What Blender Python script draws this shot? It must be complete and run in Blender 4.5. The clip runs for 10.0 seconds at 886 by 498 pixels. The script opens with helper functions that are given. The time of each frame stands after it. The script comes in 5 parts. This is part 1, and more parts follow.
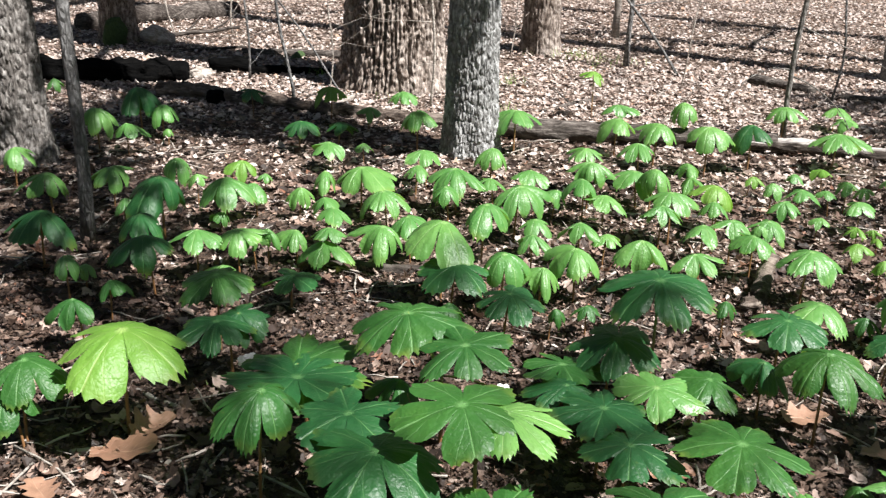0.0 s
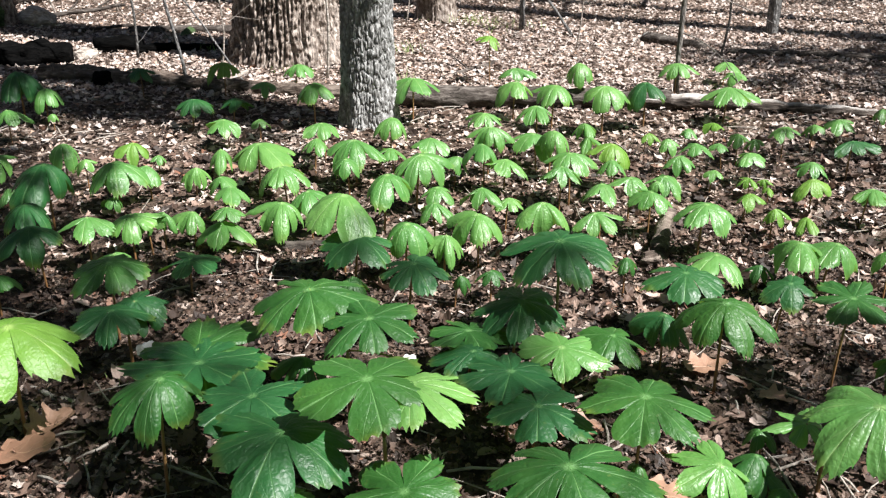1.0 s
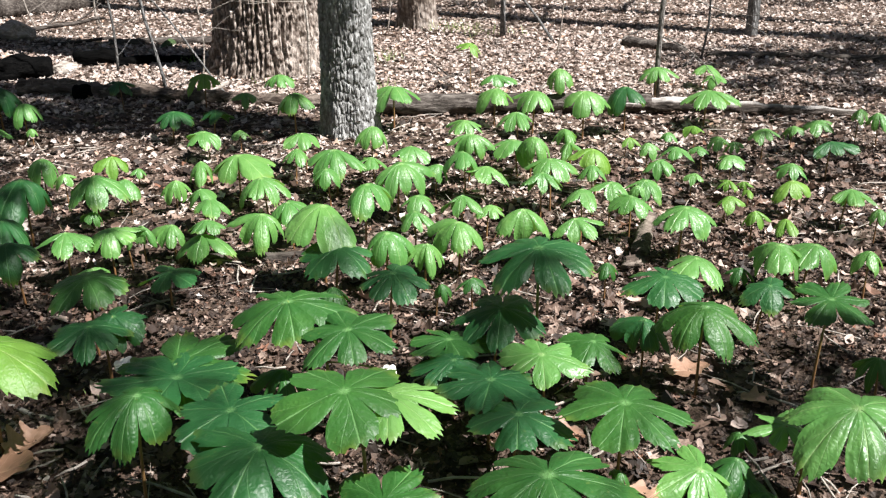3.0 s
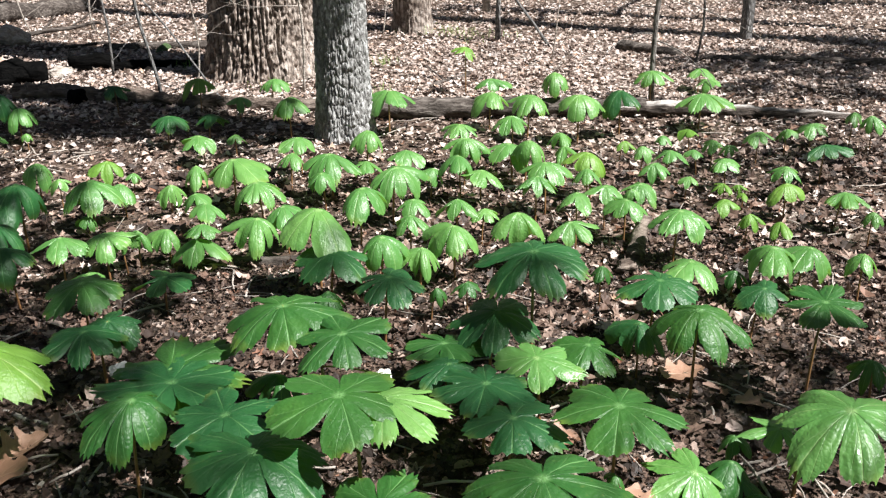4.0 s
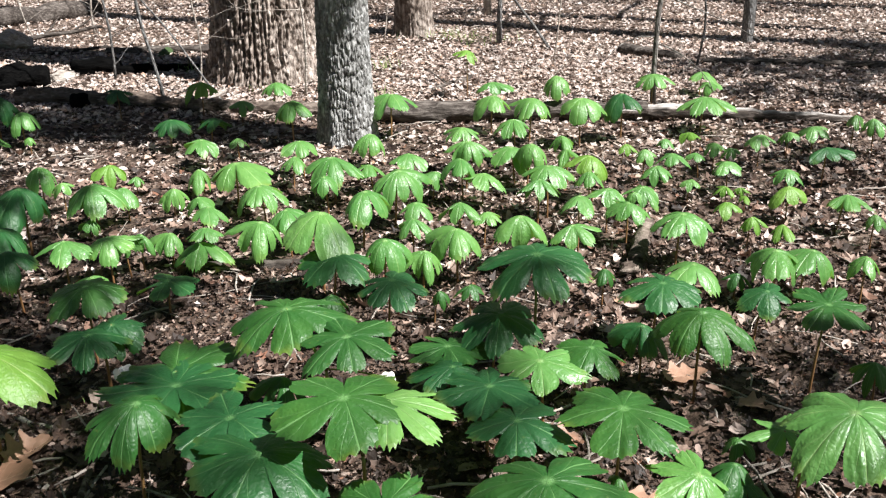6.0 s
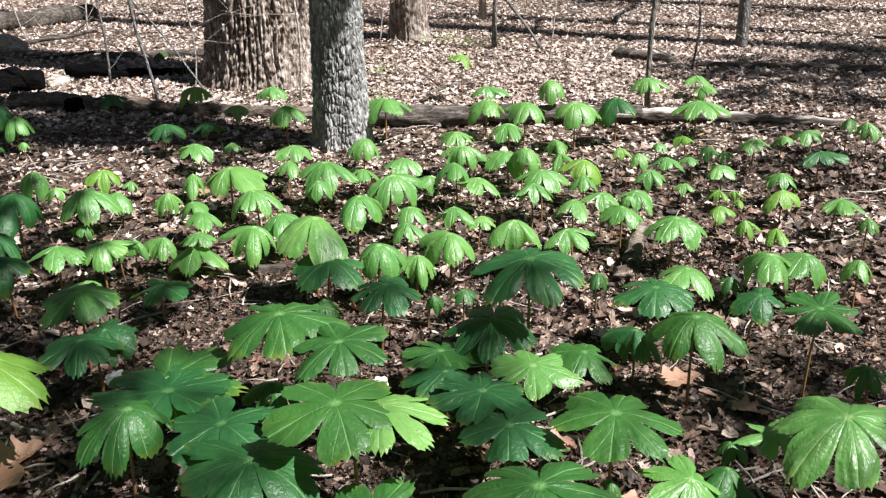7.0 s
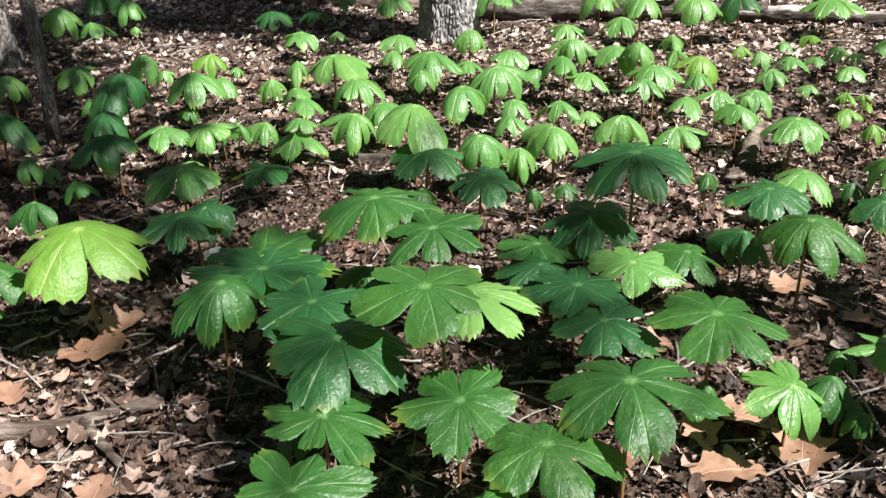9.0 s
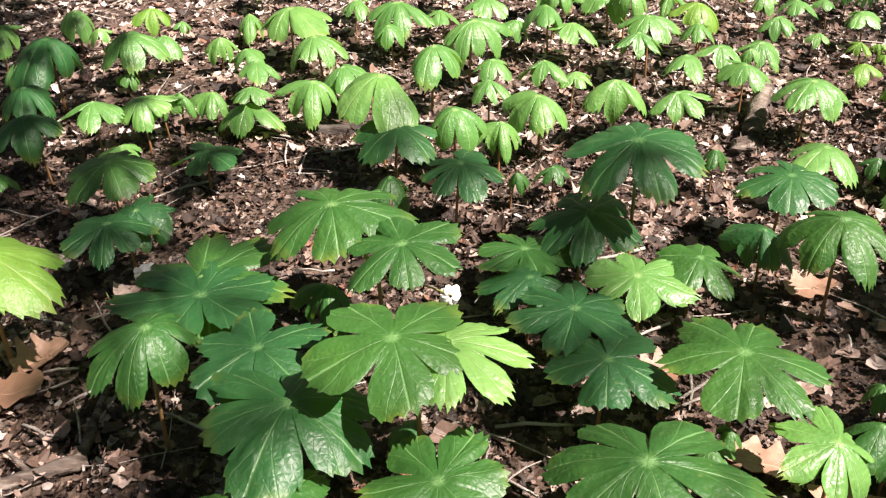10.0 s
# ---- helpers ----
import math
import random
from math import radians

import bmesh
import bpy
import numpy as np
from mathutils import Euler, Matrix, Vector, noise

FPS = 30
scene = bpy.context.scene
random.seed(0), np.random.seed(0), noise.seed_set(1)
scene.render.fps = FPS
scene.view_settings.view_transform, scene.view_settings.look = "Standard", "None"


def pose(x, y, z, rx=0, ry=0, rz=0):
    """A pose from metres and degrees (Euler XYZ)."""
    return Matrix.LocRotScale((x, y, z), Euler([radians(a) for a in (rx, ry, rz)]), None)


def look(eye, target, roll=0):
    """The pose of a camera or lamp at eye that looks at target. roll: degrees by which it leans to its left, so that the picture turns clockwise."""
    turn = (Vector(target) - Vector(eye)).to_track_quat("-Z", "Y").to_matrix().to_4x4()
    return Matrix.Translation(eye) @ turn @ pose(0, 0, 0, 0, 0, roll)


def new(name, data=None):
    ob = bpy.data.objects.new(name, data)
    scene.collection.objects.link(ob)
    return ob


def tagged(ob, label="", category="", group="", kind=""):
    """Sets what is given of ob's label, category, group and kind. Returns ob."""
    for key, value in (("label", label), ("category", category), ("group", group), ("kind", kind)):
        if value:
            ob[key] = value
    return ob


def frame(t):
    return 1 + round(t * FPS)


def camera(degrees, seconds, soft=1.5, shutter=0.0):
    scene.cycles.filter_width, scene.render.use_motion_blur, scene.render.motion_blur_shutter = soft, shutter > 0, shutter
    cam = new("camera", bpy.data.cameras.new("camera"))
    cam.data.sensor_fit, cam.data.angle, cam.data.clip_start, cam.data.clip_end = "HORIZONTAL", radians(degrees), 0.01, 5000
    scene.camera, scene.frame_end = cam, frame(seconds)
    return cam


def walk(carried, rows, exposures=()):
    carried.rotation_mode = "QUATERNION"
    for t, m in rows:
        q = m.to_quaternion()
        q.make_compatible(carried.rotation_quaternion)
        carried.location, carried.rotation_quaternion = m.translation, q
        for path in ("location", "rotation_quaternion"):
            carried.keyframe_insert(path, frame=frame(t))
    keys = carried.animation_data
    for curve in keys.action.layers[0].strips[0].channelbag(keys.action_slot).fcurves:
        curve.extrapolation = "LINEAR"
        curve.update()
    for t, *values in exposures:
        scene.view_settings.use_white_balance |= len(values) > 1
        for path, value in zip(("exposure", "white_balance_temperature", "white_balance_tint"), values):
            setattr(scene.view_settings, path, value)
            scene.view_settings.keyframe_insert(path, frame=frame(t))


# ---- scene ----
cam = camera(50.5, 10.0, soft=1.25, shutter=0.1)
PATH = [
    (0, (0.008, 0.005, 1.396), (0.021, 1.873, 0.682), 1.6),
    (0.2, (0.014, 0.014, 1.388), (0.119, 1.874, 0.661), 2.0),
    (0.5, (0.035, 0.019, 1.391), (0.205, 1.866, 0.644), 1.4),
    (1, (0.042, 0.028, 1.388), (0.241, 1.863, 0.618), 0.3),
    (1.5, (0.051, 0.033, 1.389), (0.249, 1.866, 0.615), -0.1),
    (2, (0.065, 0.034, 1.39), (0.272, 1.868, 0.619), -0.2),
    (2.5, (0.069, 0.033, 1.391), (0.285, 1.869, 0.628), -0.4),
    (4, (0.074, 0.029, 1.394), (0.306, 1.868, 0.644), -0.6),
    (4.5, (0.076, 0.027, 1.394), (0.303, 1.869, 0.648), -0.7),
    (5, (0.069, 0.025, 1.395), (0.3, 1.867, 0.651), -0.8),
    (5.5, (0.066, 0.025, 1.395), (0.295, 1.868, 0.651), -0.7),
    (7, (0.077, 0.024, 1.397), (0.315, 1.868, 0.661), -0.7),
    (7.5, (0.09, 0.023, 1.402), (0.331, 1.869, 0.672), -0.7),
    (8, (0.092, 0.018, 1.395), (0.306, 1.853, 0.627), -0.6),
    (8.5, (0.091, 0.024, 1.389), (0.297, 1.841, 0.579), 0.1),
    (8.7, (0.079, 0.027, 1.379), (0.266, 1.848, 0.574), -0.1),
    (8.8, (0.079, 0.035, 1.365), (0.222, 1.855, 0.547), -0.5),
    (8.9, (0.085, 0.045, 1.339), (0.138, 1.85, 0.481), -1.5),
    (9, (0.098, 0.066, 1.327), (0.107, 1.845, 0.413), -1.2),
    (9.2, (0.099, 0.139, 1.317), (0.129, 1.887, 0.346), 0.4),
    (9.5, (0.11, 0.294, 1.329), (0.138, 2.02, 0.319), 0.8),
    (10, (0.12, 0.482, 1.329), (0.17, 2.181, 0.274), -1.8),
]
walk(cam, [(t, look(eye, target, roll)) for t, eye, target, roll in PATH], exposures=((0.0, 1.46, 6500, 10), (8.6, 1.44, 6500, 10), (9.0, 1.46, 6700, 11), (9.5, 1.60, 7000, 17), (10.0, 1.72, 7250, 20)))

# ---- light ----
SUN_UP, SUN_TURN = radians(53.4), radians(122.5)
world = bpy.data.worlds.new("sky")
scene.world = world
world.use_nodes = True
wn = world.node_tree.nodes
sky = wn.new("ShaderNodeTexSky")
sky.sky_type, sky.sun_disc, sky.sun_elevation, sky.sun_rotation = "NISHITA", False, SUN_UP, SUN_TURN
wn["Background"].inputs["Strength"].default_value = 0.021
world.node_tree.links.new(sky.outputs["Color"], wn["Background"].inputs["Color"])
TO_SUN = Vector((math.cos(SUN_UP) * math.sin(SUN_TURN), math.cos(SUN_UP) * math.cos(SUN_TURN), math.sin(SUN_UP)))
sun = new("sun", bpy.data.lights.new("sun", "SUN"))
sun.data.energy, sun.data.angle, sun.data.color = 5.0, radians(0.55), (1.0, 0.985, 0.97)
sun.matrix_world = look(TO_SUN * 60, (0, 0, 0))


# ---- materials ----
class Nodes:
    """A small builder for node materials."""

    def __init__(self, name):
        self.material = bpy.data.materials.new(name)
        self.material.use_nodes = True
        self.tree = self.material.node_tree
        self.shader = self.tree.nodes["Principled BSDF"]

    def node(self, kind, **settings):
        n = self.tree.nodes.new("ShaderNode" + kind)
        for key, value in settings.items():
            if key in n.inputs:
                self.put(value, n.inputs[key])
        return n

    def put(self, value, socket):
        if isinstance(value, bpy.types.NodeSocket):
            self.tree.links.new(value, socket)
        elif isinstance(value, tuple) and len(value) == 3 and socket.type == "RGBA":
            socket.default_value = (*value, 1)
        else:
            socket.default_value = value

    def coords(self, output="Object", scale=(1, 1, 1)):
        m = self.node("Mapping", Scale=scale)
        self.put(self.node("TexCoord").outputs[output], m.inputs["Vector"])
        return m.outputs["Vector"]

    def noise(self, vector, scale, detail=4.0, rough=0.55):
        return self.node("TexNoise", Vector=vector, Scale=scale, Detail=detail, Roughness=rough).outputs["Fac"]

    def ramp(self, fac, *stops):
        n = self.tree.nodes.new("ShaderNodeValToRGB")
        self.put(fac, n.inputs["Fac"])
        ramp = n.color_ramp
        while len(ramp.elements) < len(stops):
            ramp.elements.new(0.5)
        for e, (at, colour) in zip(ramp.elements, stops):
            e.position = at
            e.color = (*colour, 1) if isinstance(colour, tuple) else (colour, colour, colour, 1)
        return n.outputs["Color"]

    def maths(self, operation, a, b=0.0, c=0.0):
        n = self.tree.nodes.new("ShaderNodeMath")
        n.operation = operation
        for value, socket in zip((a, b, c), n.inputs):
            self.put(value, socket)
        return n.outputs[0]

    def mix(self, fac, a, b, blend="MIX"):
        n = self.tree.nodes.new("ShaderNodeMixRGB")
        n.blend_type = blend
        for value, socket in zip((fac, a, b), n.inputs):
            self.put(value, socket)
        return n.outputs[0]

    def bump(self, height, strength=0.5, distance=0.01):
        self.put(self.node("Bump", Height=height, Strength=strength, Distance=distance).outputs["Normal"], self.shader.inputs["Normal"])

    def set(self, **settings):
        for key, value in settings.items():
            self.put(value, self.shader.inputs[key.replace("_", " ")])
        return self

    def through_light(self, share, colour):
        """Lets part of the light pass through a thin sheet."""
        t = self.node("BsdfTranslucent", Color=colour)
        m = self.node("MixShader")
        m.inputs[0].default_value = share
        self.tree.links.new(self.shader.outputs[0], m.inputs[1])
        self.tree.links.new(t.outputs[0], m.inputs[2])
        self.tree.links.new(m.outputs[0], self.tree.nodes["Material Output"].inputs["Surface"])


def leaf_material(name, deep, fresh, vein, share=0.3, rough=0.33, gloss=0.5):
    n = Nodes(name)
    uv = n.node("SeparateXYZ", Vector=n.node("TexCoord").outputs["UV"])
    across = n.maths("ABSOLUTE", n.maths("SUBTRACT", uv.outputs["X"], 0.5))
    along = uv.outputs["Y"]
    rib = n.ramp(across, (0.0, 1.0), (0.010, 0.8), (0.024, 0.0))
    fork = n.ramp(n.maths("ABSOLUTE", n.maths("SUBTRACT", across, n.maths("MULTIPLY", n.maths("MAXIMUM", n.maths("SUBTRACT", along, 0.22), 0.0), 0.42))), (0.0, 0.5), (0.013, 0.0))
    rib = n.maths("MAXIMUM", rib, n.maths("MULTIPLY", fork, n.ramp(along, (0.22, 0.0), (0.3, 1.0))))
    branch = n.maths("SUBTRACT", n.maths("MULTIPLY", along, 4.0), n.maths("MULTIPLY", across, 4.5))
    wave = n.maths("ABSOLUTE", n.maths("SUBTRACT", n.maths("FRACT", branch), 0.5))
    side = n.ramp(wave, (0.0, 0.22), (0.035, 0.0))
    net = n.node("TexVoronoi", Vector=n.coords("Object"), Scale=90.0)
    net.feature = "DISTANCE_TO_EDGE"
    veins = n.maths("MAXIMUM", rib, side)
    rand = n.node("ObjectInfo").outputs["Random"]
    mottle = n.noise(n.coords("Object"), 22.0)
    colour = n.mix(n.maths("MULTIPLY_ADD", mottle, 0.5, n.maths("MULTIPLY", rand, 0.5)), deep, fresh)
    colour = n.mix(n.ramp(n.noise(n.coords("Object"), 70.0, 2.0), (0.66, 0.0), (0.74, 0.35)), colour, (0.16, 0.2, 0.05))
    colour = n.mix(n.ramp(n.noise(n.coords("Object"), 7.0, 3.0), (0.42, 0.45), (0.62, 0.0)), colour, deep)
    hem = n.maths("MULTIPLY", n.ramp(along, (0.78, 0.0), (1.0, 0.5)), n.ramp(n.noise(n.coords("Object"), 13.0), (0.45, 0.0), (0.62, 1.0)))
    colour = n.mix(hem, colour, (0.23, 0.27, 0.04))
    star = n.maths("MULTIPLY", n.ramp(along, (0.03, 1.0), (0.11, 0.0)), 0.6)
    colour = n.mix(n.maths("MAXIMUM", star, n.maths("MULTIPLY", veins, 0.62)), colour, vein)
    relief = n.maths("ADD", n.maths("MULTIPLY", veins, -0.4), n.maths("MULTIPLY", net.outputs["Distance"], 0.5))
    swell = n.noise(n.coords("Object"), 24.0, 2.0)
    n.bump(n.maths("ADD", relief, n.maths("ADD", n.maths("MULTIPLY", mottle, 0.4), n.maths("MULTIPLY", swell, 1.8))), 0.6, 0.005)
    n.set(Base_Color=colour, Roughness=n.maths("MULTIPLY_ADD", mottle, 0.3, rough), Specular_IOR_Level=gloss)
    n.through_light(share, n.mix(0.6, colour, (0.22, 0.46, 0.03)))
    return n.material


# Deep tone holds shade as well as pigment; the lighter third tone holds sunlight.
LEAF_DEEP_SHADE = leaf_material("mayapple_leaf_deep_shade", (0.012, 0.069, 0.021), (0.026, 0.117, 0.025), (0.12, 0.27, 0.09), 0.25, 0.32, 0.42)
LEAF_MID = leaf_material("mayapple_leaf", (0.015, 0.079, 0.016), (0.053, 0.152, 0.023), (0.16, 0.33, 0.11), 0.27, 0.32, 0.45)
LEAF_LIT = leaf_material("mayapple_leaf_lit", (0.055, 0.19, 0.040), (0.205, 0.40, 0.095), (0.32, 0.50, 0.18), 0.33, 0.27, 0.7)
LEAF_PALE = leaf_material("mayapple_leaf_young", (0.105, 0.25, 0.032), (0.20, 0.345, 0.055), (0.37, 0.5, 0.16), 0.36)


def stem_material():
    n = Nodes("mayapple_stem")
    z = n.node("SeparateXYZ", Vector=n.node("TexCoord").outputs["Object"]).outputs["Z"]
    grain = n.noise(n.coords("Object", (120, 120, 12)), 1.0)
    colour = n.ramp(n.maths("MULTIPLY_ADD", grain, 0.12, z), (0.02, (0.17, 0.07, 0.03)), (0.2, (0.22, 0.13, 0.05)), (0.36, (0.14, 0.2, 0.05)))
    n.set(Base_Color=colour, Roughness=0.5)
    n.bump(grain, 0.3, 0.001)
    return n.material


STEM = stem_material()


def litter_material(name, *stops):
    n = Nodes(name)
    rand = n.node("NewGeometry").outputs["Random Per Island"]
    grain = n.noise(n.coords("Object"), 55.0)
    fine = n.noise(n.coords("Object"), 320.0, 2.0)
    colour = n.ramp(rand, *stops)
    colour = n.mix(n.ramp(grain, (0.35, 0.75), (0.62, 0.0)), colour, n.mix(0.5, colour, (0.05, 0.034, 0.026)))
    n.set(Base_Color=colour, Roughness=0.6, Specular_IOR_Level=0.35)
    n.bump(n.maths("ADD", grain, n.maths("MULTIPLY", fine, 0.5)), 0.5, 0.004)
    n.through_light(0.12, colour)
    return n.material


# Shade and sun are put into these mixes: first darker, last two paler.
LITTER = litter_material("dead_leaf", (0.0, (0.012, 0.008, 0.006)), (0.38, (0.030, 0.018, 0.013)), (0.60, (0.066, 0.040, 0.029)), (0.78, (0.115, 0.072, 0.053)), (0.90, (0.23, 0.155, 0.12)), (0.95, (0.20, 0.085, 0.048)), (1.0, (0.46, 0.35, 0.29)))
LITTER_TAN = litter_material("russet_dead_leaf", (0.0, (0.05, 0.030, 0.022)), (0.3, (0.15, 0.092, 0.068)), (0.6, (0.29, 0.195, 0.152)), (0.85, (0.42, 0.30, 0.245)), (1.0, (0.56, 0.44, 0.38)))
LITTER_LIT = litter_material("sunlit_dead_leaf", (0.0, (0.10, 0.068, 0.053)), (0.16, (0.25, 0.178, 0.143)), (0.4, (0.43, 0.338, 0.288)), (0.65, (0.57, 0.475, 0.42)), (0.88, (0.67, 0.585, 0.535)), (0.95, (0.46, 0.275, 0.18)), (1.0, (0.76, 0.70, 0.65)))



def oak_leaf_material():
    n = Nodes("dead_oak_leaf")
    rand = n.node("ObjectInfo").outputs["Random"]
    grain = n.noise(n.coords("Object"), 38.0)
    uv = n.node("SeparateXYZ", Vector=n.node("TexCoord").outputs["UV"])
    across = n.maths("ABSOLUTE", n.maths("SUBTRACT", uv.outputs["X"], 0.5))
    rib = n.ramp(across, (0.0, 1.0), (0.02, 0.0))
    wave = n.maths("ABSOLUTE", n.maths("SUBTRACT", n.maths("FRACT", n.maths("SUBTRACT", n.maths("MULTIPLY", uv.outputs["Y"], 6.0), n.maths("MULTIPLY", across, 4.0))), 0.5))
    veins = n.maths("MAXIMUM", rib, n.ramp(wave, (0.0, 0.5), (0.05, 0.0)))
    colour = n.ramp(rand, (0.0, (0.30, 0.165, 0.105)), (0.5, (0.38, 0.23, 0.16)), (1.0, (0.24, 0.12, 0.075)))
    colour = n.mix(n.ramp(grain, (0.4, 0.6), (0.65, 0.0)), colour, (0.2, 0.11, 0.07))
    colour = n.mix(n.maths("MULTIPLY", veins, 0.4), colour, (0.55, 0.38, 0.26))
    n.set(Base_Color=colour, Roughness=0.55)
    n.bump(n.maths("ADD", grain, n.maths("MULTIPLY", veins, 0.6)), 0.5, 0.004)
    n.through_light(0.15, colour)
    return n.material


OAK_LEAF = oak_leaf_material()


def soil_material():
    n = Nodes("forest_soil")
    v = n.coords("Object")
    broad, mid, fine = n.noise(v, 0.9), n.noise(v, 14.0, 6.0), n.noise(v, 70.0, 5.0)
    bits = n.node("TexVoronoi", Vector=v, Scale=34.0, Randomness=1.0)
    shade = n.node("SeparateXYZ", Vector=bits.outputs["Color"]).outputs["X"]
    colour = n.ramp(shade, (0.0, (0.015, 0.010, 0.008)), (0.35, (0.04, 0.027, 0.020)), (0.65, (0.095, 0.066, 0.051)), (0.87, (0.21, 0.16, 0.13)), (1.0, (0.38, 0.31, 0.27)))
    colour = n.mix(n.ramp(mid, (0.36, 0.8), (0.5, 0.0)), colour, (0.06, 0.042, 0.03))
    colour = n.mix(n.maths("MULTIPLY", broad, 0.35), colour, (0.17, 0.11, 0.075))
    n.set(Base_Color=colour, Roughness=0.9, Specular_IOR_Level=0.2)
    n.bump(n.maths("ADD", n.maths("MULTIPLY", mid, 1.4), n.maths("ADD", fine, n.maths("MULTIPLY", bits.outputs["Distance"], 1.2))), 0.9, 0.02)
    return n.material


SOIL = soil_material()


def bark_material(name, dark, mid, light, across=34.0, down=9.0, patches=0.5):
    n = Nodes(name)
    v = n.coords("Object", (across, across, down))
    plates = n.node("TexVoronoi", Vector=v, Scale=1.0)
    plates.feature = "DISTANCE_TO_EDGE"
    grain = n.noise(n.coords("Object", (60, 60, 14)), 2.0, 6.0, 0.65)
    spots = n.noise(n.coords("Object"), 26.0, 5.0, 0.7)
    broad = n.noise(n.coords("Object"), 2.5, 3.0)
    colour = n.ramp(n.maths("MULTIPLY_ADD", grain, 0.7, n.maths("MULTIPLY", plates.outputs["Distance"], 0.9)), (0.25, dark), (0.5, mid), (0.85, light))
    colour = n.mix(n.ramp(n.maths("MULTIPLY_ADD", broad, 0.3, n.maths("MULTIPLY", spots, 0.7)), (0.48, 0.0), (0.6, patches)), colour, light)
    n.set(Base_Color=colour, Roughness=0.9, Specular_IOR_Level=0.2)
    n.bump(n.maths("ADD", n.maths("MULTIPLY", plates.outputs["Distance"], 2.0), grain), 0.8, 0.012)
    return n.material


BARK_GREY = bark_material("grey_oak_bark", (0.07, 0.066, 0.062), (0.22, 0.215, 0.205), (0.52, 0.52, 0.51), 36.0, 12.0, 0.55)
BARK_OAK = bark_material("old_oak_bark", (0.03, 0.022, 0.018), (0.17, 0.132, 0.108), (0.56, 0.49, 0.435), 26.0, 5.0, 0.5)
BARK_ROUGH = bark_material("rough_grey_bark", (0.035, 0.03, 0.027), (0.14, 0.125, 0.112), (0.38, 0.36, 0.335), 36.0, 12.0, 0.4)
BARK_THIN = bark_material("sapling_bark", (0.06, 0.057, 0.054), (0.14, 0.135, 0.13), (0.28, 0.275, 0.27), 60.0, 20.0, 0.35)


def wood_material(name, dark, mid, light, patches, gloss=0.2):
    """Weathered wood whose grain runs along x."""
    n = Nodes(name)
    grain = n.noise(n.coords("Object", (7, 60, 60)), 1.0, 6.0, 0.65)
    flakes = n.noise(n.coords("Object", (14, 34, 34)), 1.0, 4.0, 0.6)
    broad = n.noise(n.coords("Object"), 6.0, 4.0)
    colour = n.ramp(n.maths("MULTIPLY_ADD", grain, 0.65, n.maths("MULTIPLY", flakes, 0.35)), (0.36, dark), (0.5, mid), (0.68, light))
    colour = n.mix(n.ramp(broad, (0.5, 0.0), (0.62, patches)), colour, light)
    n.set(Base_Color=colour, Roughness=0.9, Specular_IOR_Level=gloss)
    n.bump(n.maths("ADD", grain, n.maths("MULTIPLY", flakes, 1.2)), 0.9, 0.012)
    return n.material


WOOD_OLD = wood_material("weathered_wood", (0.016, 0.013, 0.011), (0.05, 0.04, 0.034), (0.20, 0.175, 0.155), 0.2)
WOOD_BROWN = wood_material("rotten_wood", (0.02, 0.015, 0.012), (0.085, 0.063, 0.05), (0.30, 0.25, 0.21), 0.25)
WOOD_PALE = wood_material("bleached_wood", (0.15, 0.125, 0.105), (0.31, 0.27, 0.235), (0.52, 0.47, 0.42), 0.4)
WOOD_CHAR = wood_material("charred_wood", (0.0015, 0.0015, 0.0015), (0.003, 0.003, 0.003), (0.008, 0.0075, 0.007), 0.1, 0.02)


def pale_top_wood_material():
    """Dark rotten wood, turned paler in patches on its upward faces."""
    n = Nodes("pale_top_wood")
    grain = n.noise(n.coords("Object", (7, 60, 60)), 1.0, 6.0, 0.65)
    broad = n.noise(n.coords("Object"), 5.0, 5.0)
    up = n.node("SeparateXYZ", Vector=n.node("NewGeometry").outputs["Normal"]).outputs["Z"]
    # paler the more a face points up, broken up by noise
    upward = n.ramp(n.maths("MULTIPLY_ADD", broad, 0.5, n.maths("MULTIPLY", up, 0.5)), (0.58, 0.0), (0.72, 0.85))
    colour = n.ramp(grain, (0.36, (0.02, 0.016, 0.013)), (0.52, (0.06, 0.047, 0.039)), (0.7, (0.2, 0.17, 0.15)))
    colour = n.mix(upward, colour, n.ramp(grain, (0.36, (0.26, 0.23, 0.205)), (0.65, (0.62, 0.58, 0.545))))
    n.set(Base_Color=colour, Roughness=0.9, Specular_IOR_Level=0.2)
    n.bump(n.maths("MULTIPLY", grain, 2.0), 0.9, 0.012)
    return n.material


WOOD_PALE_TOP = pale_top_wood_material()


def petal_material():
    n = Nodes("white_petal")
    grain = n.noise(n.coords("Object"), 60.0)
    n.set(Base_Color=n.ramp(grain, (0.3, (0.72, 0.7, 0.62)), (0.7, (0.84, 0.83, 0.8))), Roughness=0.5)
    n.through_light(0.3, (0.8, 0.8, 0.75))
    return n.material


PETAL = petal_material()


def canopy_material():
    n = Nodes("canopy_leaf")
    rand = n.node("NewGeometry").outputs["Random Per Island"]
    n.set(Base_Color=n.ramp(rand, (0.0, (0.05, 0.12, 0.025)), (1.0, (0.1, 0.2, 0.04))), Roughness=0.5)
    n.through_light(0.3, (0.15, 0.3, 0.03))
    return n.material


CANOPY = canopy_material()

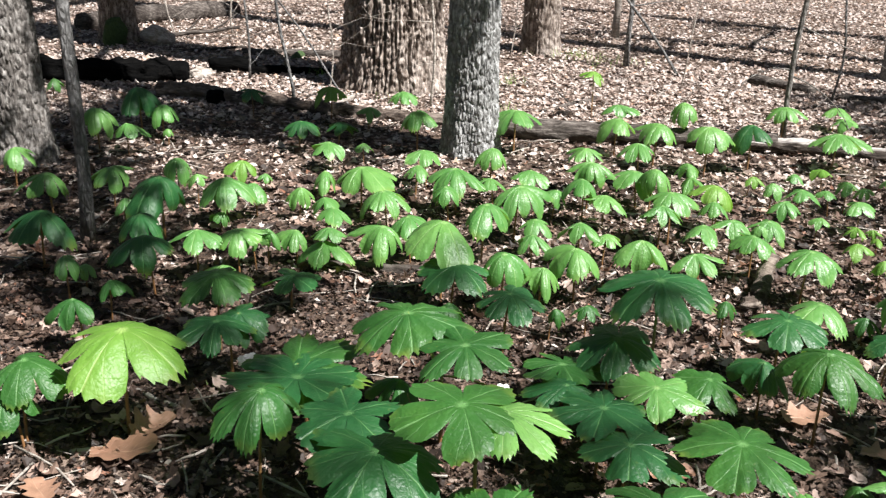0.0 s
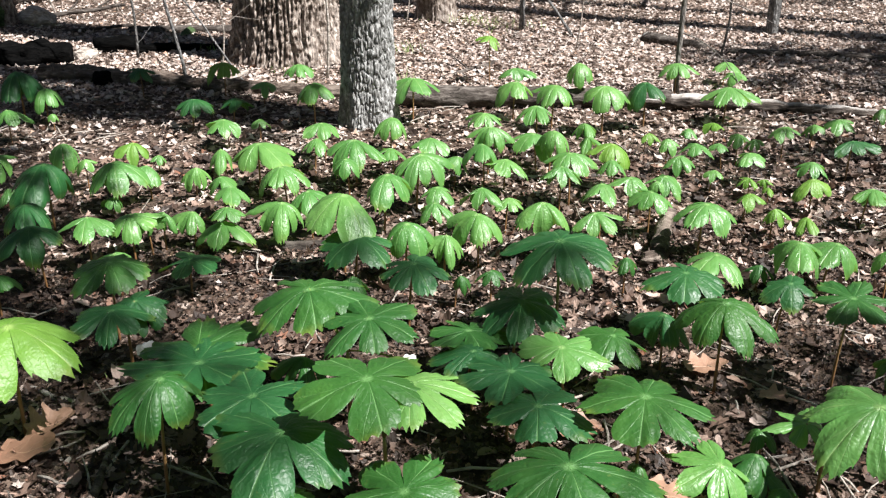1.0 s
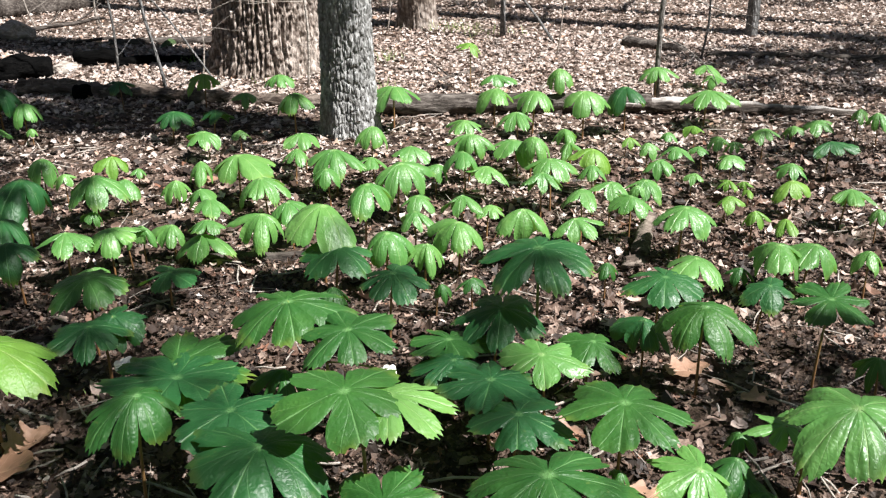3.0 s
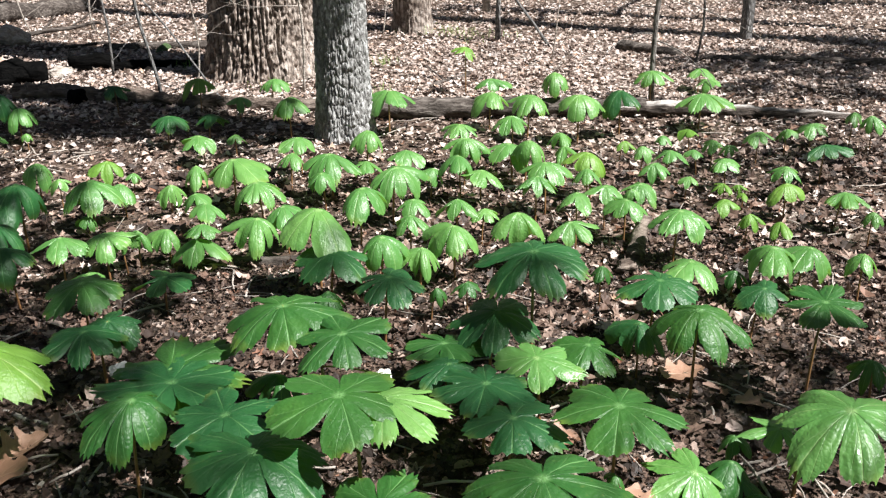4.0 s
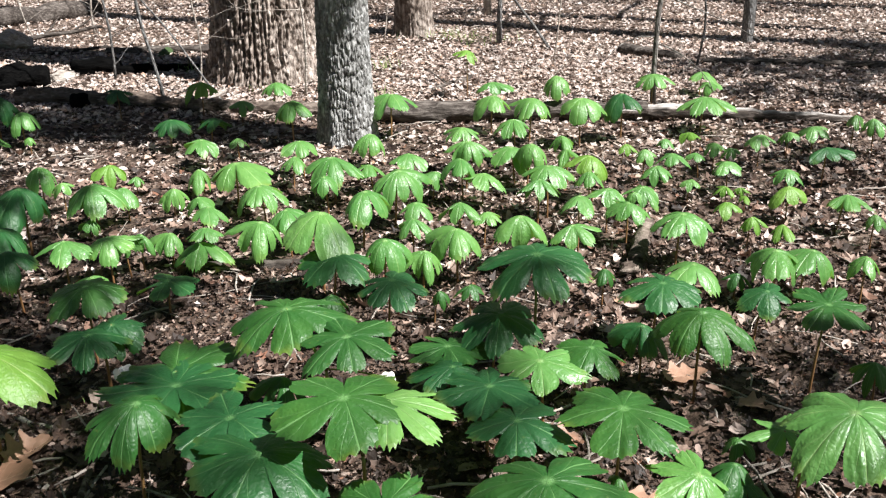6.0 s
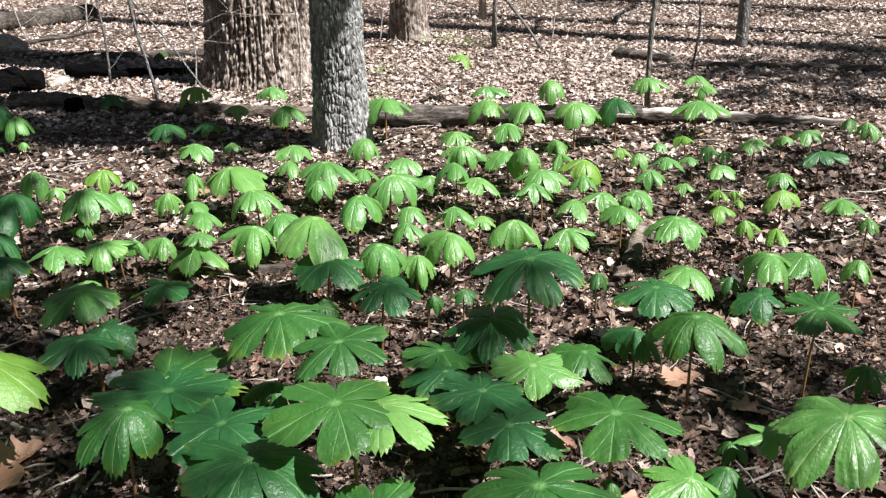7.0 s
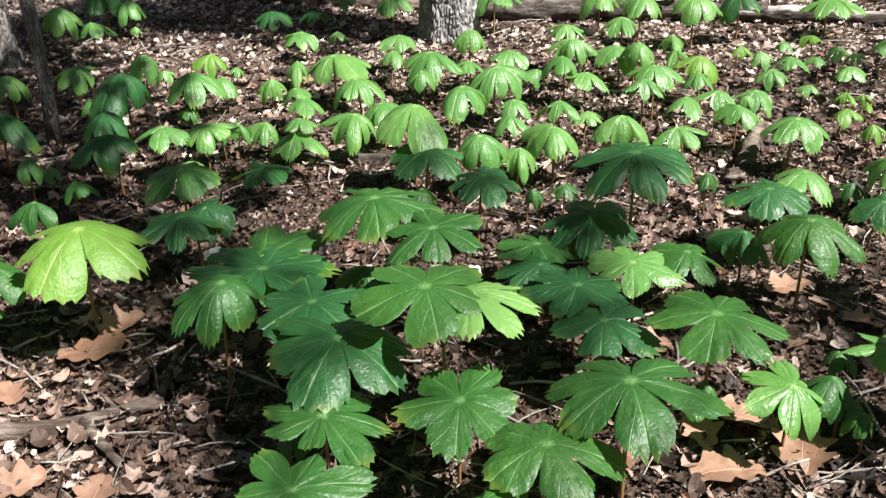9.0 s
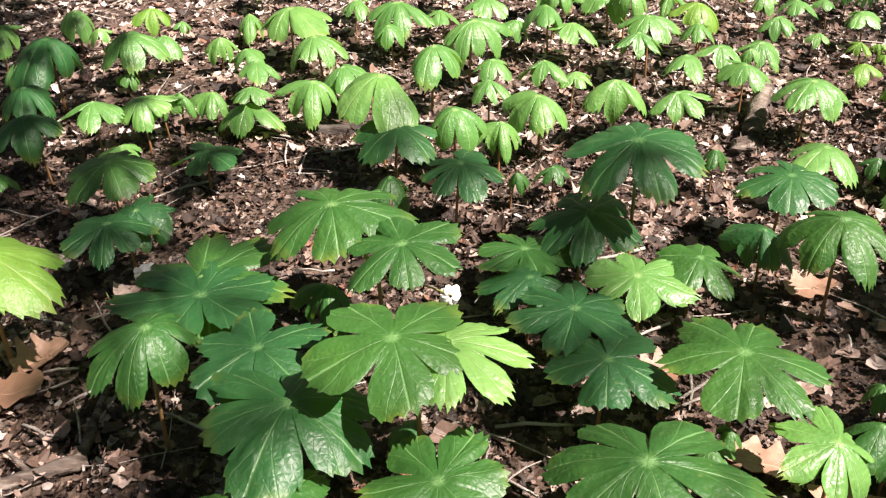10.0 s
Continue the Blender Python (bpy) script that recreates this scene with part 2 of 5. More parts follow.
# ---- building helpers ----


def mesh_of(name, verts, faces, material, smooth=True, uvs=None):
    me = bpy.data.meshes.new(name)
    me.from_pydata(verts, [], faces)
    me.materials.append(material)
    if smooth:
        me.polygons.foreach_set("use_smooth", np.ones(len(me.polygons), dtype=bool))
    if uvs is not None:
        layer = me.uv_layers.new(name="UVMap")
        loops = np.zeros(len(me.loops), dtype=np.int32)
        me.loops.foreach_get("vertex_index", loops)
        layer.data.foreach_set("uv", np.asarray(uvs, dtype=np.float32)[loops].ravel())
    me.update()
    return me


def part(name, mesh, parent, label=""):
    """One mesh object under a thing or under a part."""
    ob = new(name, mesh)
    ob.parent = parent
    return tagged(ob, label) if label else ob


def thing(name, place, label, category, group=""):
    ob = new(name)
    ob.matrix_world = pose(*place)
    ob.empty_display_size = 0.05
    return tagged(ob, label, category, group)


def ground_z(x, y):
    return 0.018 * noise.noise((x * 0.9, y * 0.9, 3.1)) + 0.010 * noise.noise((x * 3.1, y * 3.1, 7.7)) + 0.006 * noise.noise((x * 9.0, y * 9.0, 1.7))


def tube(points, radii, sides=8, wobble=0.0, seed=0, closed=True):
    """Vertices and faces of a round limb along points."""
    verts, faces = [], []
    pts = [Vector(p) for p in points]
    for i, p in enumerate(pts):
        way = (pts[min(i + 1, len(pts) - 1)] - pts[max(i - 1, 0)]).normalized()
        a = way.orthogonal().normalized() if i == 0 else (a - way * a.dot(way)).normalized()
        b = way.cross(a)
        for k in range(sides):
            th = 2 * math.pi * k / sides
            c, s = math.cos(th), math.sin(th)
            r = radii[i] * (1 + wobble * noise.noise((c * 1.7 + seed, s * 1.7, i * 0.6 + seed * 3.3)))
            verts.append(p + (a * c + b * s) * r)
    for i in range(len(pts) - 1):
        for k in range(sides):
            q, w = i * sides + k, i * sides + (k + 1) % sides
            faces.append((q, w, w + sides, q + sides))
    if closed:
        faces.append(tuple(range(sides - 1, -1, -1)))
        n = len(verts)
        faces.append(tuple(range(n - sides, n)))
    return verts, faces


def joined(pieces):
    verts, faces = [], []
    for v, f in pieces:
        n = len(verts)
        verts.extend(v)
        faces.extend(tuple(i + n for i in face) for face in f)
    return verts, faces


# ---- the ground ----
def forest_floor():
    u = np.linspace(-1, 1, 181)
    xs = 6.0 * u + 700 * np.sign(u) * np.abs(u) ** 13
    v = np.linspace(0, 1, 221)
    ys = -4 + 18 * v + 700 * v ** 15 - 700 * (1 - v) ** 40
    verts = [(x, y, ground_z(x, y)) for y in ys for x in xs]
    n = len(xs)
    faces = [(j * n + i, j * n + i + 1, (j + 1) * n + i + 1, (j + 1) * n + i) for j in range(len(ys) - 1) for i in range(n - 1)]
    ob = new("ground", mesh_of("ground", verts, faces, SOIL))
    return tagged(ob, "dark woodland soil under brown fallen leaves", "ground", kind="structure")


forest_floor()


def litter_patch(name, label, boxes, seed, sizes, tilt=0.35, lift=0.02, material=LITTER, corners=12):
    """Fallen leaves, strewn and overlapping: each its own curled sheet."""
    rng = np.random.default_rng(seed)
    m = corners
    turn = np.linspace(0, 2 * np.pi, m + 1)[:-1]
    shapes = []
    for k in range(10):
        r = 1 + rng.uniform(-0.22, 0.22, m) + (0.22 * (-1.0) ** np.arange(m) if k % 2 else 0)
        x, y = np.cos(turn) * r * 0.5, np.sin(turn) * r * rng.uniform(0.24, 0.4)
        x, y = np.append(x, 0), np.append(y, 0)
        z = rng.uniform(-0.5, 1.1) * x ** 2 + rng.uniform(0.2, 1.9) * y ** 2 + rng.uniform(-0.5, 0.5) * x * y + rng.normal(0, 0.025, m + 1)
        shapes.append(np.stack([x, y, z], 1))
    shapes = np.array(shapes)
    spots = []
    for x0, x1, y0, y1, density in boxes:
        count = int(density * (x1 - x0) * (y1 - y0))
        spots.append(np.stack([rng.uniform(x0, x1, count), rng.uniform(y0, y1, count)], 1))
    spots = np.concatenate(spots)
    # thin the floor unevenly, so that bare soil shows in places
    keep = np.array([noise.noise((x * 1.3, y * 1.3, seed)) + 0.5 * noise.noise((x * 5, y * 5, seed)) > rng.uniform(-1.1, -0.1) for x, y in spots])
    spots = spots[keep]
    n = len(spots)
    size = rng.uniform(0, 1, n) ** 1.6 * (sizes[1] - sizes[0]) + sizes[0]
    a, b, c = rng.uniform(0, 2 * np.pi, n), rng.normal(0, tilt, n), rng.normal(0, tilt, n)
    p = shapes[rng.integers(0, 10, n)] * size[:, None, None]
    y, z = p[..., 1] * np.cos(b)[:, None] - p[..., 2] * np.sin(b)[:, None], p[..., 1] * np.sin(b)[:, None] + p[..., 2] * np.cos(b)[:, None]
    x, z = p[..., 0] * np.cos(c)[:, None] + z * np.sin(c)[:, None], z * np.cos(c)[:, None] - p[..., 0] * np.sin(c)[:, None]
    base = np.array([ground_z(*s) for s in spots]) + rng.uniform(0.002, lift, n)
    verts = np.stack([x * np.cos(a)[:, None] - y * np.sin(a)[:, None] + spots[:, :1], x * np.sin(a)[:, None] + y * np.cos(a)[:, None] + spots[:, 1:], z + base[:, None]], -1).reshape(-1, 3)
    fan = np.array([(k, (k + 1) % m, m) for k in range(m)])
    faces = (fan[None] + (m + 1) * np.arange(n)[:, None, None]).reshape(-1, 3)
    ob = new(name, mesh_of(name, verts.tolist(), faces.tolist(), material, smooth=False))
    return tagged(ob, label, "leaf litter", kind="stuff")


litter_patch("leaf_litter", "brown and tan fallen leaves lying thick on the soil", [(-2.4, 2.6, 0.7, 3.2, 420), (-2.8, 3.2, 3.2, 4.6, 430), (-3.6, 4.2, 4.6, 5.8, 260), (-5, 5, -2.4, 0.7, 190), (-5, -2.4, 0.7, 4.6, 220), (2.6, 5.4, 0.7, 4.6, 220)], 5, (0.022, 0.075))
# palest mix, laid where the floor should look sunlit
litter_patch("leaf_litter", "dry fallen leaves, coloured paler as sunlit, covering the forest floor", [(0.5, 1.2, 1.25, 1.75, 120), (-2.8, -0.6, 3.2, 4.4, 70), (-0.6, 3.2, 3.2, 4.4, 130), (-4.2, -0.3, 4.4, 5.8, 150), (-0.3, 5, 4.4, 5.8, 380), (-4.2, 5, 5.8, 8.2, 1500), (-6, 7.5, 8.2, 15, 760)], 6, (0.02, 0.055), 0.28, material=LITTER_LIT, corners=8)
# russet mix, kept lighter for sunny patches of the near ground
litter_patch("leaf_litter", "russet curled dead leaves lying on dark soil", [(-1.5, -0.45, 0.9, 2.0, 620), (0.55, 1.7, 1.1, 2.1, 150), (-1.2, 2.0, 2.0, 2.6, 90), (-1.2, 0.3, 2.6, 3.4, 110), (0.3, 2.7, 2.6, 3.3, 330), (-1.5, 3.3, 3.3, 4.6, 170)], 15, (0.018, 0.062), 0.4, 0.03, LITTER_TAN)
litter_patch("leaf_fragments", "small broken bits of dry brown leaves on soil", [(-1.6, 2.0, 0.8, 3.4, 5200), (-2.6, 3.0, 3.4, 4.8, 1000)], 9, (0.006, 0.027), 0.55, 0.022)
# palest mix again, as crumbs on the sunlit ground
litter_patch("leaf_fragments", "small broken bits of leaves coloured paler as sunlit", [(0.3, 2.6, 2.55, 3.2, 380), (-1.3, -0.45, 1.1, 2.1, 300), (-0.5, 0.2, 2.55, 3.3, 110), (-2.6, -0.6, 3.2, 4.6, 180), (-0.6, 3.0, 3.2, 4.6, 380), (-3.6, 4.6, 4.6, 7.4, 700)], 12, (0.012, 0.036), 0.4, 0.018, LITTER_LIT)


def twig_litter():
    rng = random.Random(3)
    pieces = []
    for k in range(1100):
        y = 0.8 + 11 * rng.random() ** 1.7
        x = rng.uniform(-0.55, 0.62) * (y + 1.2)
        a, length, r = rng.uniform(0, math.tau), rng.uniform(0.05, 0.28), rng.uniform(0.0012, 0.0042)
        pts = []
        for i in range(4):
            s = (i / 3 - 0.5) * length
            bend = 0.06 * length * math.sin(3 * s / length + k)
            px, py = x + s * math.cos(a) - bend * math.sin(a), y + s * math.sin(a) + bend * math.cos(a)
            pts.append((px, py, ground_z(px, py) + 0.016 + 0.012 * rng.random()))
        pieces.append(tube(pts, [r, r, r * 0.85, r * 0.5], 5))
    v, f = joined(pieces)
    tagged(new("twig_litter", mesh_of("twig_litter", v, f, WOOD_PALE)), "thin dry twigs scattered over the fallen leaves", "twigs", kind="stuff")


twig_litter()


# ---- trees ----
def trunk_mesh(name, r, height, material, seed, flare=0.5, furrow=0.012, cell=(26.0, 9.0), sides=144, lean=(0, 0), bend=0.0, fine_to=1.1, rings=150, taper=0.08, plates=False, flare_up=0.75):
    zs = list(np.linspace(-0.06, fine_to, rings)) + list(np.linspace(fine_to, height, 14))[1:]
    verts, faces = [], []
    for z in zs:
        cx = lean[0] * z + bend * noise.noise((z * 0.8, seed, 0.3)) * min(1, max(z, 0))
        cy = lean[1] * z + bend * noise.noise((z * 0.8, seed, 5.3)) * min(1, max(z, 0))
        for k in range(sides):
            th = math.tau * k / sides
            c, s = math.cos(th), math.sin(th)
            root = flare * math.exp(-max(z, 0) / (flare_up * r)) * (0.65 + 0.9 * noise.noise((c * 1.6 + seed, s * 1.6, 0.4)))
            rr = r * (1 - taper * z / max(height, 1) * 2.2 + root + 0.05 * noise.noise((c * 1.2, s * 1.2, z * 1.1 + seed)))
            wave = (0.35 if plates else 1.1) * noise.noise((c * 4, s * 4, z * 3 + seed))
            line = abs(noise.noise((c * r * cell[0] + seed + wave, s * r * cell[0] + wave, z * cell[1] * 0.28)))
            cross = abs(noise.noise((c * r * cell[0] * 0.8 + 9, s * r * cell[0] * 0.8, z * cell[1] + seed)))
            ridge = min(1.0, line * 5.0) * (0.72 + 0.28 * min(1.0, cross * 5.0))
            if plates:
                d, _ = noise.voronoi((c * r * cell[0] + seed + wave, s * r * cell[0], z * cell[1] + wave))
                ridge = min(1.0, (d[1] - d[0]) * 4.2) * (0.7 + 0.3 * ridge)
            rr += furrow * (ridge - 0.75) + furrow * 0.45 * noise.noise((c * r * 60, s * r * 60, z * 26 + seed))
            verts.append((cx + rr * c, cy + rr * s, z))
    n = sides
    for j in range(len(zs) - 1):
        faces += [(j * n + k, j * n + (k + 1) % n, (j + 1) * n + (k + 1) % n, (j + 1) * n + k) for k in range(n)]
    faces.append(tuple(len(verts) - n + k for k in range(n)))
    return mesh_of(name, verts, faces, material, smooth=True)


def branching(base, way, length, r, rng, depth, pieces, tips):
    """A limb that forks into thinner ones."""
    pts, radii, p, w = [Vector(base)], [r], Vector(base), Vector(way).normalized()
    for i in range(5):
        w = (w + Vector((rng.gauss(0, 0.13), rng.gauss(0, 0.13), rng.gauss(0.05, 0.1)))).normalized()
        p = p + w * length / 5
        pts.append(p)
        radii.append(r * (1 - 0.11 * (i + 1)))
    pieces.append(tube(pts, radii, 9 if r > 0.05 else 5, closed=False))
    tips.append((pts[-1], depth))
    if depth:
        for i in (2, 3, 4, 5):
            side = Vector((rng.gauss(0, 1), rng.gauss(0, 1), rng.uniform(-0.1, 0.7))).normalized()
            branching(pts[i], (w * 0.6 + side * 0.8), length * rng.uniform(0.5, 0.72), radii[i] * 0.58, rng, depth - 1, pieces, tips)


def crown_leaves(tips, rng, per_tip, spread, size):
    verts, faces = [], []
    for p, depth in tips:
        if depth > 1:
            continue
        for _ in range(per_tip):
            c = p + Vector((rng.gauss(0, spread), rng.gauss(0, spread), rng.gauss(0, spread * 0.7)))
            a = Vector((rng.gauss(0, 1), rng.gauss(0, 1), rng.gauss(0, 0.5))).normalized()
            b = a.orthogonal().normalized()
            s = size * rng.uniform(0.6, 1.3)
            n = len(verts)
            verts += [c - a * s, c + b * s * 0.5, c + a * s, c - b * s * 0.5]
            faces.append((n, n + 1, n + 2, n + 3))
    return verts, faces


def forest_tree(x, y, r, height, seed, label, per_tip=1, spread=0.35, leaf=0.04, material=BARK_OAK, limbs=5, first=0.5, depth=2, lean=(0, 0), fine=True, **more):
    rng = random.Random(seed)
    t = thing("tree", (x, y, ground_z(x, y) - 0.02), label, "tree", "woodland trees")
    if fine:
        part("trunk", trunk_mesh("trunk", r, height * 0.85, material, seed, lean=lean, **more), t)
    else:
        part("trunk", trunk_mesh("trunk", r, height * 0.85, material, seed, lean=lean, sides=28, rings=24, fine_to=2.0, furrow=0.01, **more), t)
    pieces, tips = [], []
    for k in range(limbs):
        z = height * (first + (0.83 - first) * (k + 0.5) / limbs)
        a = math.tau * (k * 0.382 + rng.random() * 0.2)
        rise = 0.5 + 0.5 * k / limbs
        branching((lean[0] * z, lean[1] * z, z), (math.cos(a), math.sin(a), rise), height * rng.uniform(0.2, 0.32), r * 0.42, rng, depth, pieces, tips)
    part("limbs", mesh_of("limbs", *joined(pieces), material), t)
    if per_tip:
        part("crown", mesh_of("crown", *crown_leaves(tips, rng, per_tip, spread, leaf), CANOPY, smooth=False), t)
    return t


GREY_OAK = forest_tree(0.185, 5.20, 0.140, 9.0, 2, "grey-barked oak trunk standing beside a fallen log", material=BARK_GREY, flare=0.46, furrow=0.013, cell=(72.0, 17.0), lean=(-0.005, 0.0), sides=300, rings=230, fine_to=1.0, plates=True, flare_up=1.5)
forest_tree(-0.34, 7.15, 0.35, 14.0, 5, "thick old oak with deeply furrowed brown bark", flare=0.5, furrow=0.05, cell=(36.0, 3.0), sides=400, rings=170, fine_to=1.0, flare_up=0.7)
forest_tree(-2.20, 4.80, 0.17, 10.0, 8, "oak trunk with rough grey bark and shaded foot", material=BARK_ROUGH, flare=0.42, furrow=0.016, cell=(54.0, 15.0), lean=(-0.03, 0.0), sides=260, plates=True)
forest_tree(-2.99, 8.85, 0.16, 10.0, 11, "rough brown oak trunk among fallen logs", flare=0.35, furrow=0.016)
forest_tree(0.92, 8.80, 0.165, 11.0, 14, "brown oak trunk standing in open leaf litter", flare=0.4, furrow=0.014, cell=(26.0, 8.0))
forest_tree(3.72, 7.85, 0.052, 6.0, 17, "slim dark young tree trunk in leaf litter", material=BARK_THIN, flare=0.2, furrow=0.004, sides=48, limbs=4)
forest_tree(5.7, 7.70, 0.10, 8.0, 19, "young oak with dark bark in leaf litter", flare=0.3, furrow=0.008, sides=80)


def sapling(x, y, r, height, seed, label, lean=(0, 0), twigs=(), wander=0.05, material=BARK_THIN):
    """A thin upright stem with bare side twigs: (height, bearing, rise, length)."""
    rng = random.Random(seed)
    t = thing("sapling", (x, y, ground_z(x, y) - 0.01), label, "sapling", "saplings")
    pts, radii = [], []
    for i in range(17):
        z = height * i / 16
        pts.append((lean[0] * z + wander * noise.noise((z * 1.4, seed, 0)), lean[1] * z + wander * noise.noise((z * 1.4, seed, 9)), z - 0.02))
        radii.append(r * (1.25 if i == 0 else 1 - 0.55 * i / 16))
    part("stem", mesh_of("stem", *tube(pts, radii, 14, 0.16, seed), material), t)
    for z, bearing, rise, length in twigs:
        i = min(15, int(z / height * 16))
        p = Vector(pts[i]).lerp(Vector(pts[i + 1]), z / height * 16 - i)
        w = Vector((math.sin(radians(bearing)), math.cos(radians(bearing)), rise)).normalized()
        limb, q = [p], p
        for k in range(6):
            w = (w + Vector((rng.gauss(0, 0.16), rng.gauss(0, 0.16), rng.gauss(0, 0.12)))).normalized()
            q = q + w * length / 6
            limb.append(q)
        rr = max(0.0025, r * 0.3)
        pieces = [tube(limb, [rr * (1 - 0.12 * k) for k in range(7)], 6)]
        for k in (3, 5):
            w2 = (w + Vector((rng.gauss(0, 0.8), rng.gauss(0, 0.8), rng.gauss(0.2, 0.5)))).normalized()
            pieces.append(tube([limb[k], limb[k] + w2 * length * 0.15, limb[k] + w2 * length * 0.3 + Vector((0, 0, 0.01))], [rr * 0.5, rr * 0.4, rr * 0.25], 5))
        part("twig", mesh_of("twig", *joined(pieces), material), t)
    return t


sapling(-1.42, 3.60, 0.027, 5.0, 1, "slim grey sapling stem among mayapples", lean=(0.008, 0.02), wander=0.04, twigs=((0.98, 282, 0.05, 0.6),))
sapling(2.14, 5.72, 0.017, 4.5, 2, "thin leaning sapling with bare forked twigs", lean=(0.02, 0.05), twigs=((0.42, 120, -0.5, 0.5), (0.46, 250, 0.2, 0.35), (0.72, 95, -0.08, 0.95), (0.62, 285, 0.15, 0.2)), wander=0.09, material=BARK_ROUGH)
sapling(1.79, 9.85, 0.036, 5.0, 3, "pale thin sapling in open leaf litter", material=WOOD_PALE)
sapling(1.59, 8.10, 0.022, 4.0, 4, "thin dark sapling stem in leaf litter", twigs=((0.55, 90, 0.2, 0.6),))
sapling(2.89, 6.90, 0.009, 2.5, 5, "very thin upright twig sapling in leaf litter", wander=0.08)

# ---- fallen wood ----


def fallen(name, label, ends, radii, material, seed, bend=0.05, rough=0.18, category="log", stubs=(), sides=26):
    """A log or stick lying on the ground from one end to the other; it sinks a little way in."""
    (x0, y0, z0), (x1, y1, z1) = ends
    t = thing(name, (x0, y0, 0), label, category)
    length = math.hypot(x1 - x0, y1 - y0)
    steps = max(8, int(length / max(0.02, radii[0] * 0.45)))
    ux, uy = (x1 - x0) / length, (y1 - y0) / length
    pts, rr = [], []
    for i in range(steps + 1):
        s = i / steps
        r = radii[0] + (radii[1] - radii[0]) * s
        off = bend * length * 0.3 * noise.noise((s * 2.3, seed, 1))
        px, py = ux * s * length - uy * off, uy * s * length + ux * off
        end = 0.82 if i in (0, steps) else 1.0
        pts.append((px, py, ground_z(x0 + px, y0 + py) + z0 + (z1 - z0) * s + r * 0.75 + 0.25 * r * noise.noise((s * 6, seed, 4))))
        rr.append(r * end * (1 + 0.16 * noise.noise((s * 9, seed, 8))))
    v, f = tube(pts, rr, sides, rough, seed)
    out = []
    for i, p in enumerate(v):
        n = noise.noise((p.x * 22, p.y * 22, p.z * 22 + seed)) + 0.6 * noise.noise((p.x * 60, p.y * 60, p.z * 60))
        out.append((p.x, p.y, p.z + 0.07 * max(radii) * n))
    part("body", mesh_of("body", out, f, material), t)
    for s, bearing, rise, size, sr in stubs:
        i = int(s * steps)
        w = Vector((math.sin(radians(bearing)), math.cos(radians(bearing)), rise)).normalized()
        p = Vector(pts[i])
        line = [p + w * size * k / 4 + Vector((0, 0, 0.02 * size * math.sin(k * 2.0 + seed))) for k in range(5)]
        part("branch_stub", mesh_of("branch_stub", *tube(line, [sr, sr * 0.95, sr * 0.8, sr * 0.65, sr * 0.4], 8, 0.15, seed), material), t)
    return t


fallen("log", "weathered brown fallen log lying behind mayapples", ((0.28, 5.58, 0.02), (1.98, 5.38, 0.03)), (0.068, 0.046), WOOD_OLD, 1, rough=0.3)
fallen("log", "fallen log with pale upper side and dark underside", ((1.86, 5.40, 0.015), (3.15, 5.08, 0.0)), (0.052, 0.026), WOOD_PALE_TOP, 2, stubs=((0.1, 250, 0.1, 0.22, 0.022),))
fallen("log", "long weathered fallen log beside the thick oak", ((-1.97, 6.54, 0), (0.03, 5.80, 0)), (0.056, 0.044), WOOD_BROWN, 3, rough=0.5, stubs=((0.3, 40, 0.5, 0.14, 0.02), (0.62, 330, 0.6, 0.12, 0.016)))
fallen("log", "thick charred black log lying on leaf litter", ((-3.25, 6.96, 0), (-1.88, 7.02, 0)), (0.105, 0.085), WOOD_CHAR, 4, rough=0.6, stubs=((0.55, 200, 0.5, 0.12, 0.03), (0.8, 20, 0.7, 0.12, 0.025)))
fallen("log", "charred black broken log end on leaf litter", ((-1.82, 7.46, 0), (-1.46, 7.44, 0)), (0.055, 0.07), WOOD_CHAR, 5, rough=0.35)
fallen("log", "dark rotten log lying in front of the oak", ((-1.50, 7.38, 0), (-0.88, 7.48, 0)), (0.042, 0.032), WOOD_CHAR, 6)
fallen("log", "large weathered log far off in leaf litter", ((-3.6, 9.5, 0), (-2.35, 11.0, 0)), (0.10, 0.10), WOOD_OLD, 7)
fallen("log", "mossy dark log far off in leaf litter", ((-1.75, 8.35, 0), (-0.75, 8.15, 0)), (0.03, 0.045), WOOD_OLD, 8)
fallen("log", "short weathered log with a sawn pale end", ((2.50, 7.56, 0.0), (2.86, 7.14, 0.0)), (0.052, 0.036), WOOD_OLD, 9)
fallen("log", "long low brown log on leaf litter", ((2.98, 7.02, 0.0), (4.60, 6.42, 0.0)), (0.022, 0.036), WOOD_OLD, 10, stubs=((0.7, 40, 0.4, 0.25, 0.012),))
fallen("log", "short knotty piece of broken wood on leaves", ((1.19, 3.17, 0), (1.33, 3.46, 0.05)), (0.034, 0.028), WOOD_BROWN, 12, rough=0.35)
fallen("log", "thin rotten log half buried in leaves", ((-0.46, 3.44, 0), (0.02, 3.38, 0)), (0.020, 0.022), WOOD_OLD, 13)
fallen("stick", "pale curved stick lying among mayapples", ((0.70, 4.25, 0), (0.98, 4.15, 0)), (0.012, 0.010), WOOD_PALE, 14, category="stick", bend=0.2, sides=10)
fallen("branch", "dark forked fallen branch on leaf litter", ((-1.15, 1.70, 0), (-0.55, 1.86, 0.005)), (0.026, 0.016), WOOD_BROWN, 15, category="branch", rough=0.35, bend=0.12, stubs=((0.97, 2, 0.06, 0.27, 0.012), (0.72, 140, -0.02, 0.2, 0.016), (0.85, 300, 0.6, 0.07, 0.007)), sides=16)
fallen("stick", "grey broken stick on leaf litter", ((-0.88, 2.43, 0), (-0.71, 2.32, 0)), (0.007, 0.008), WOOD_PALE, 16, category="stick", bend=0.3, sides=9)
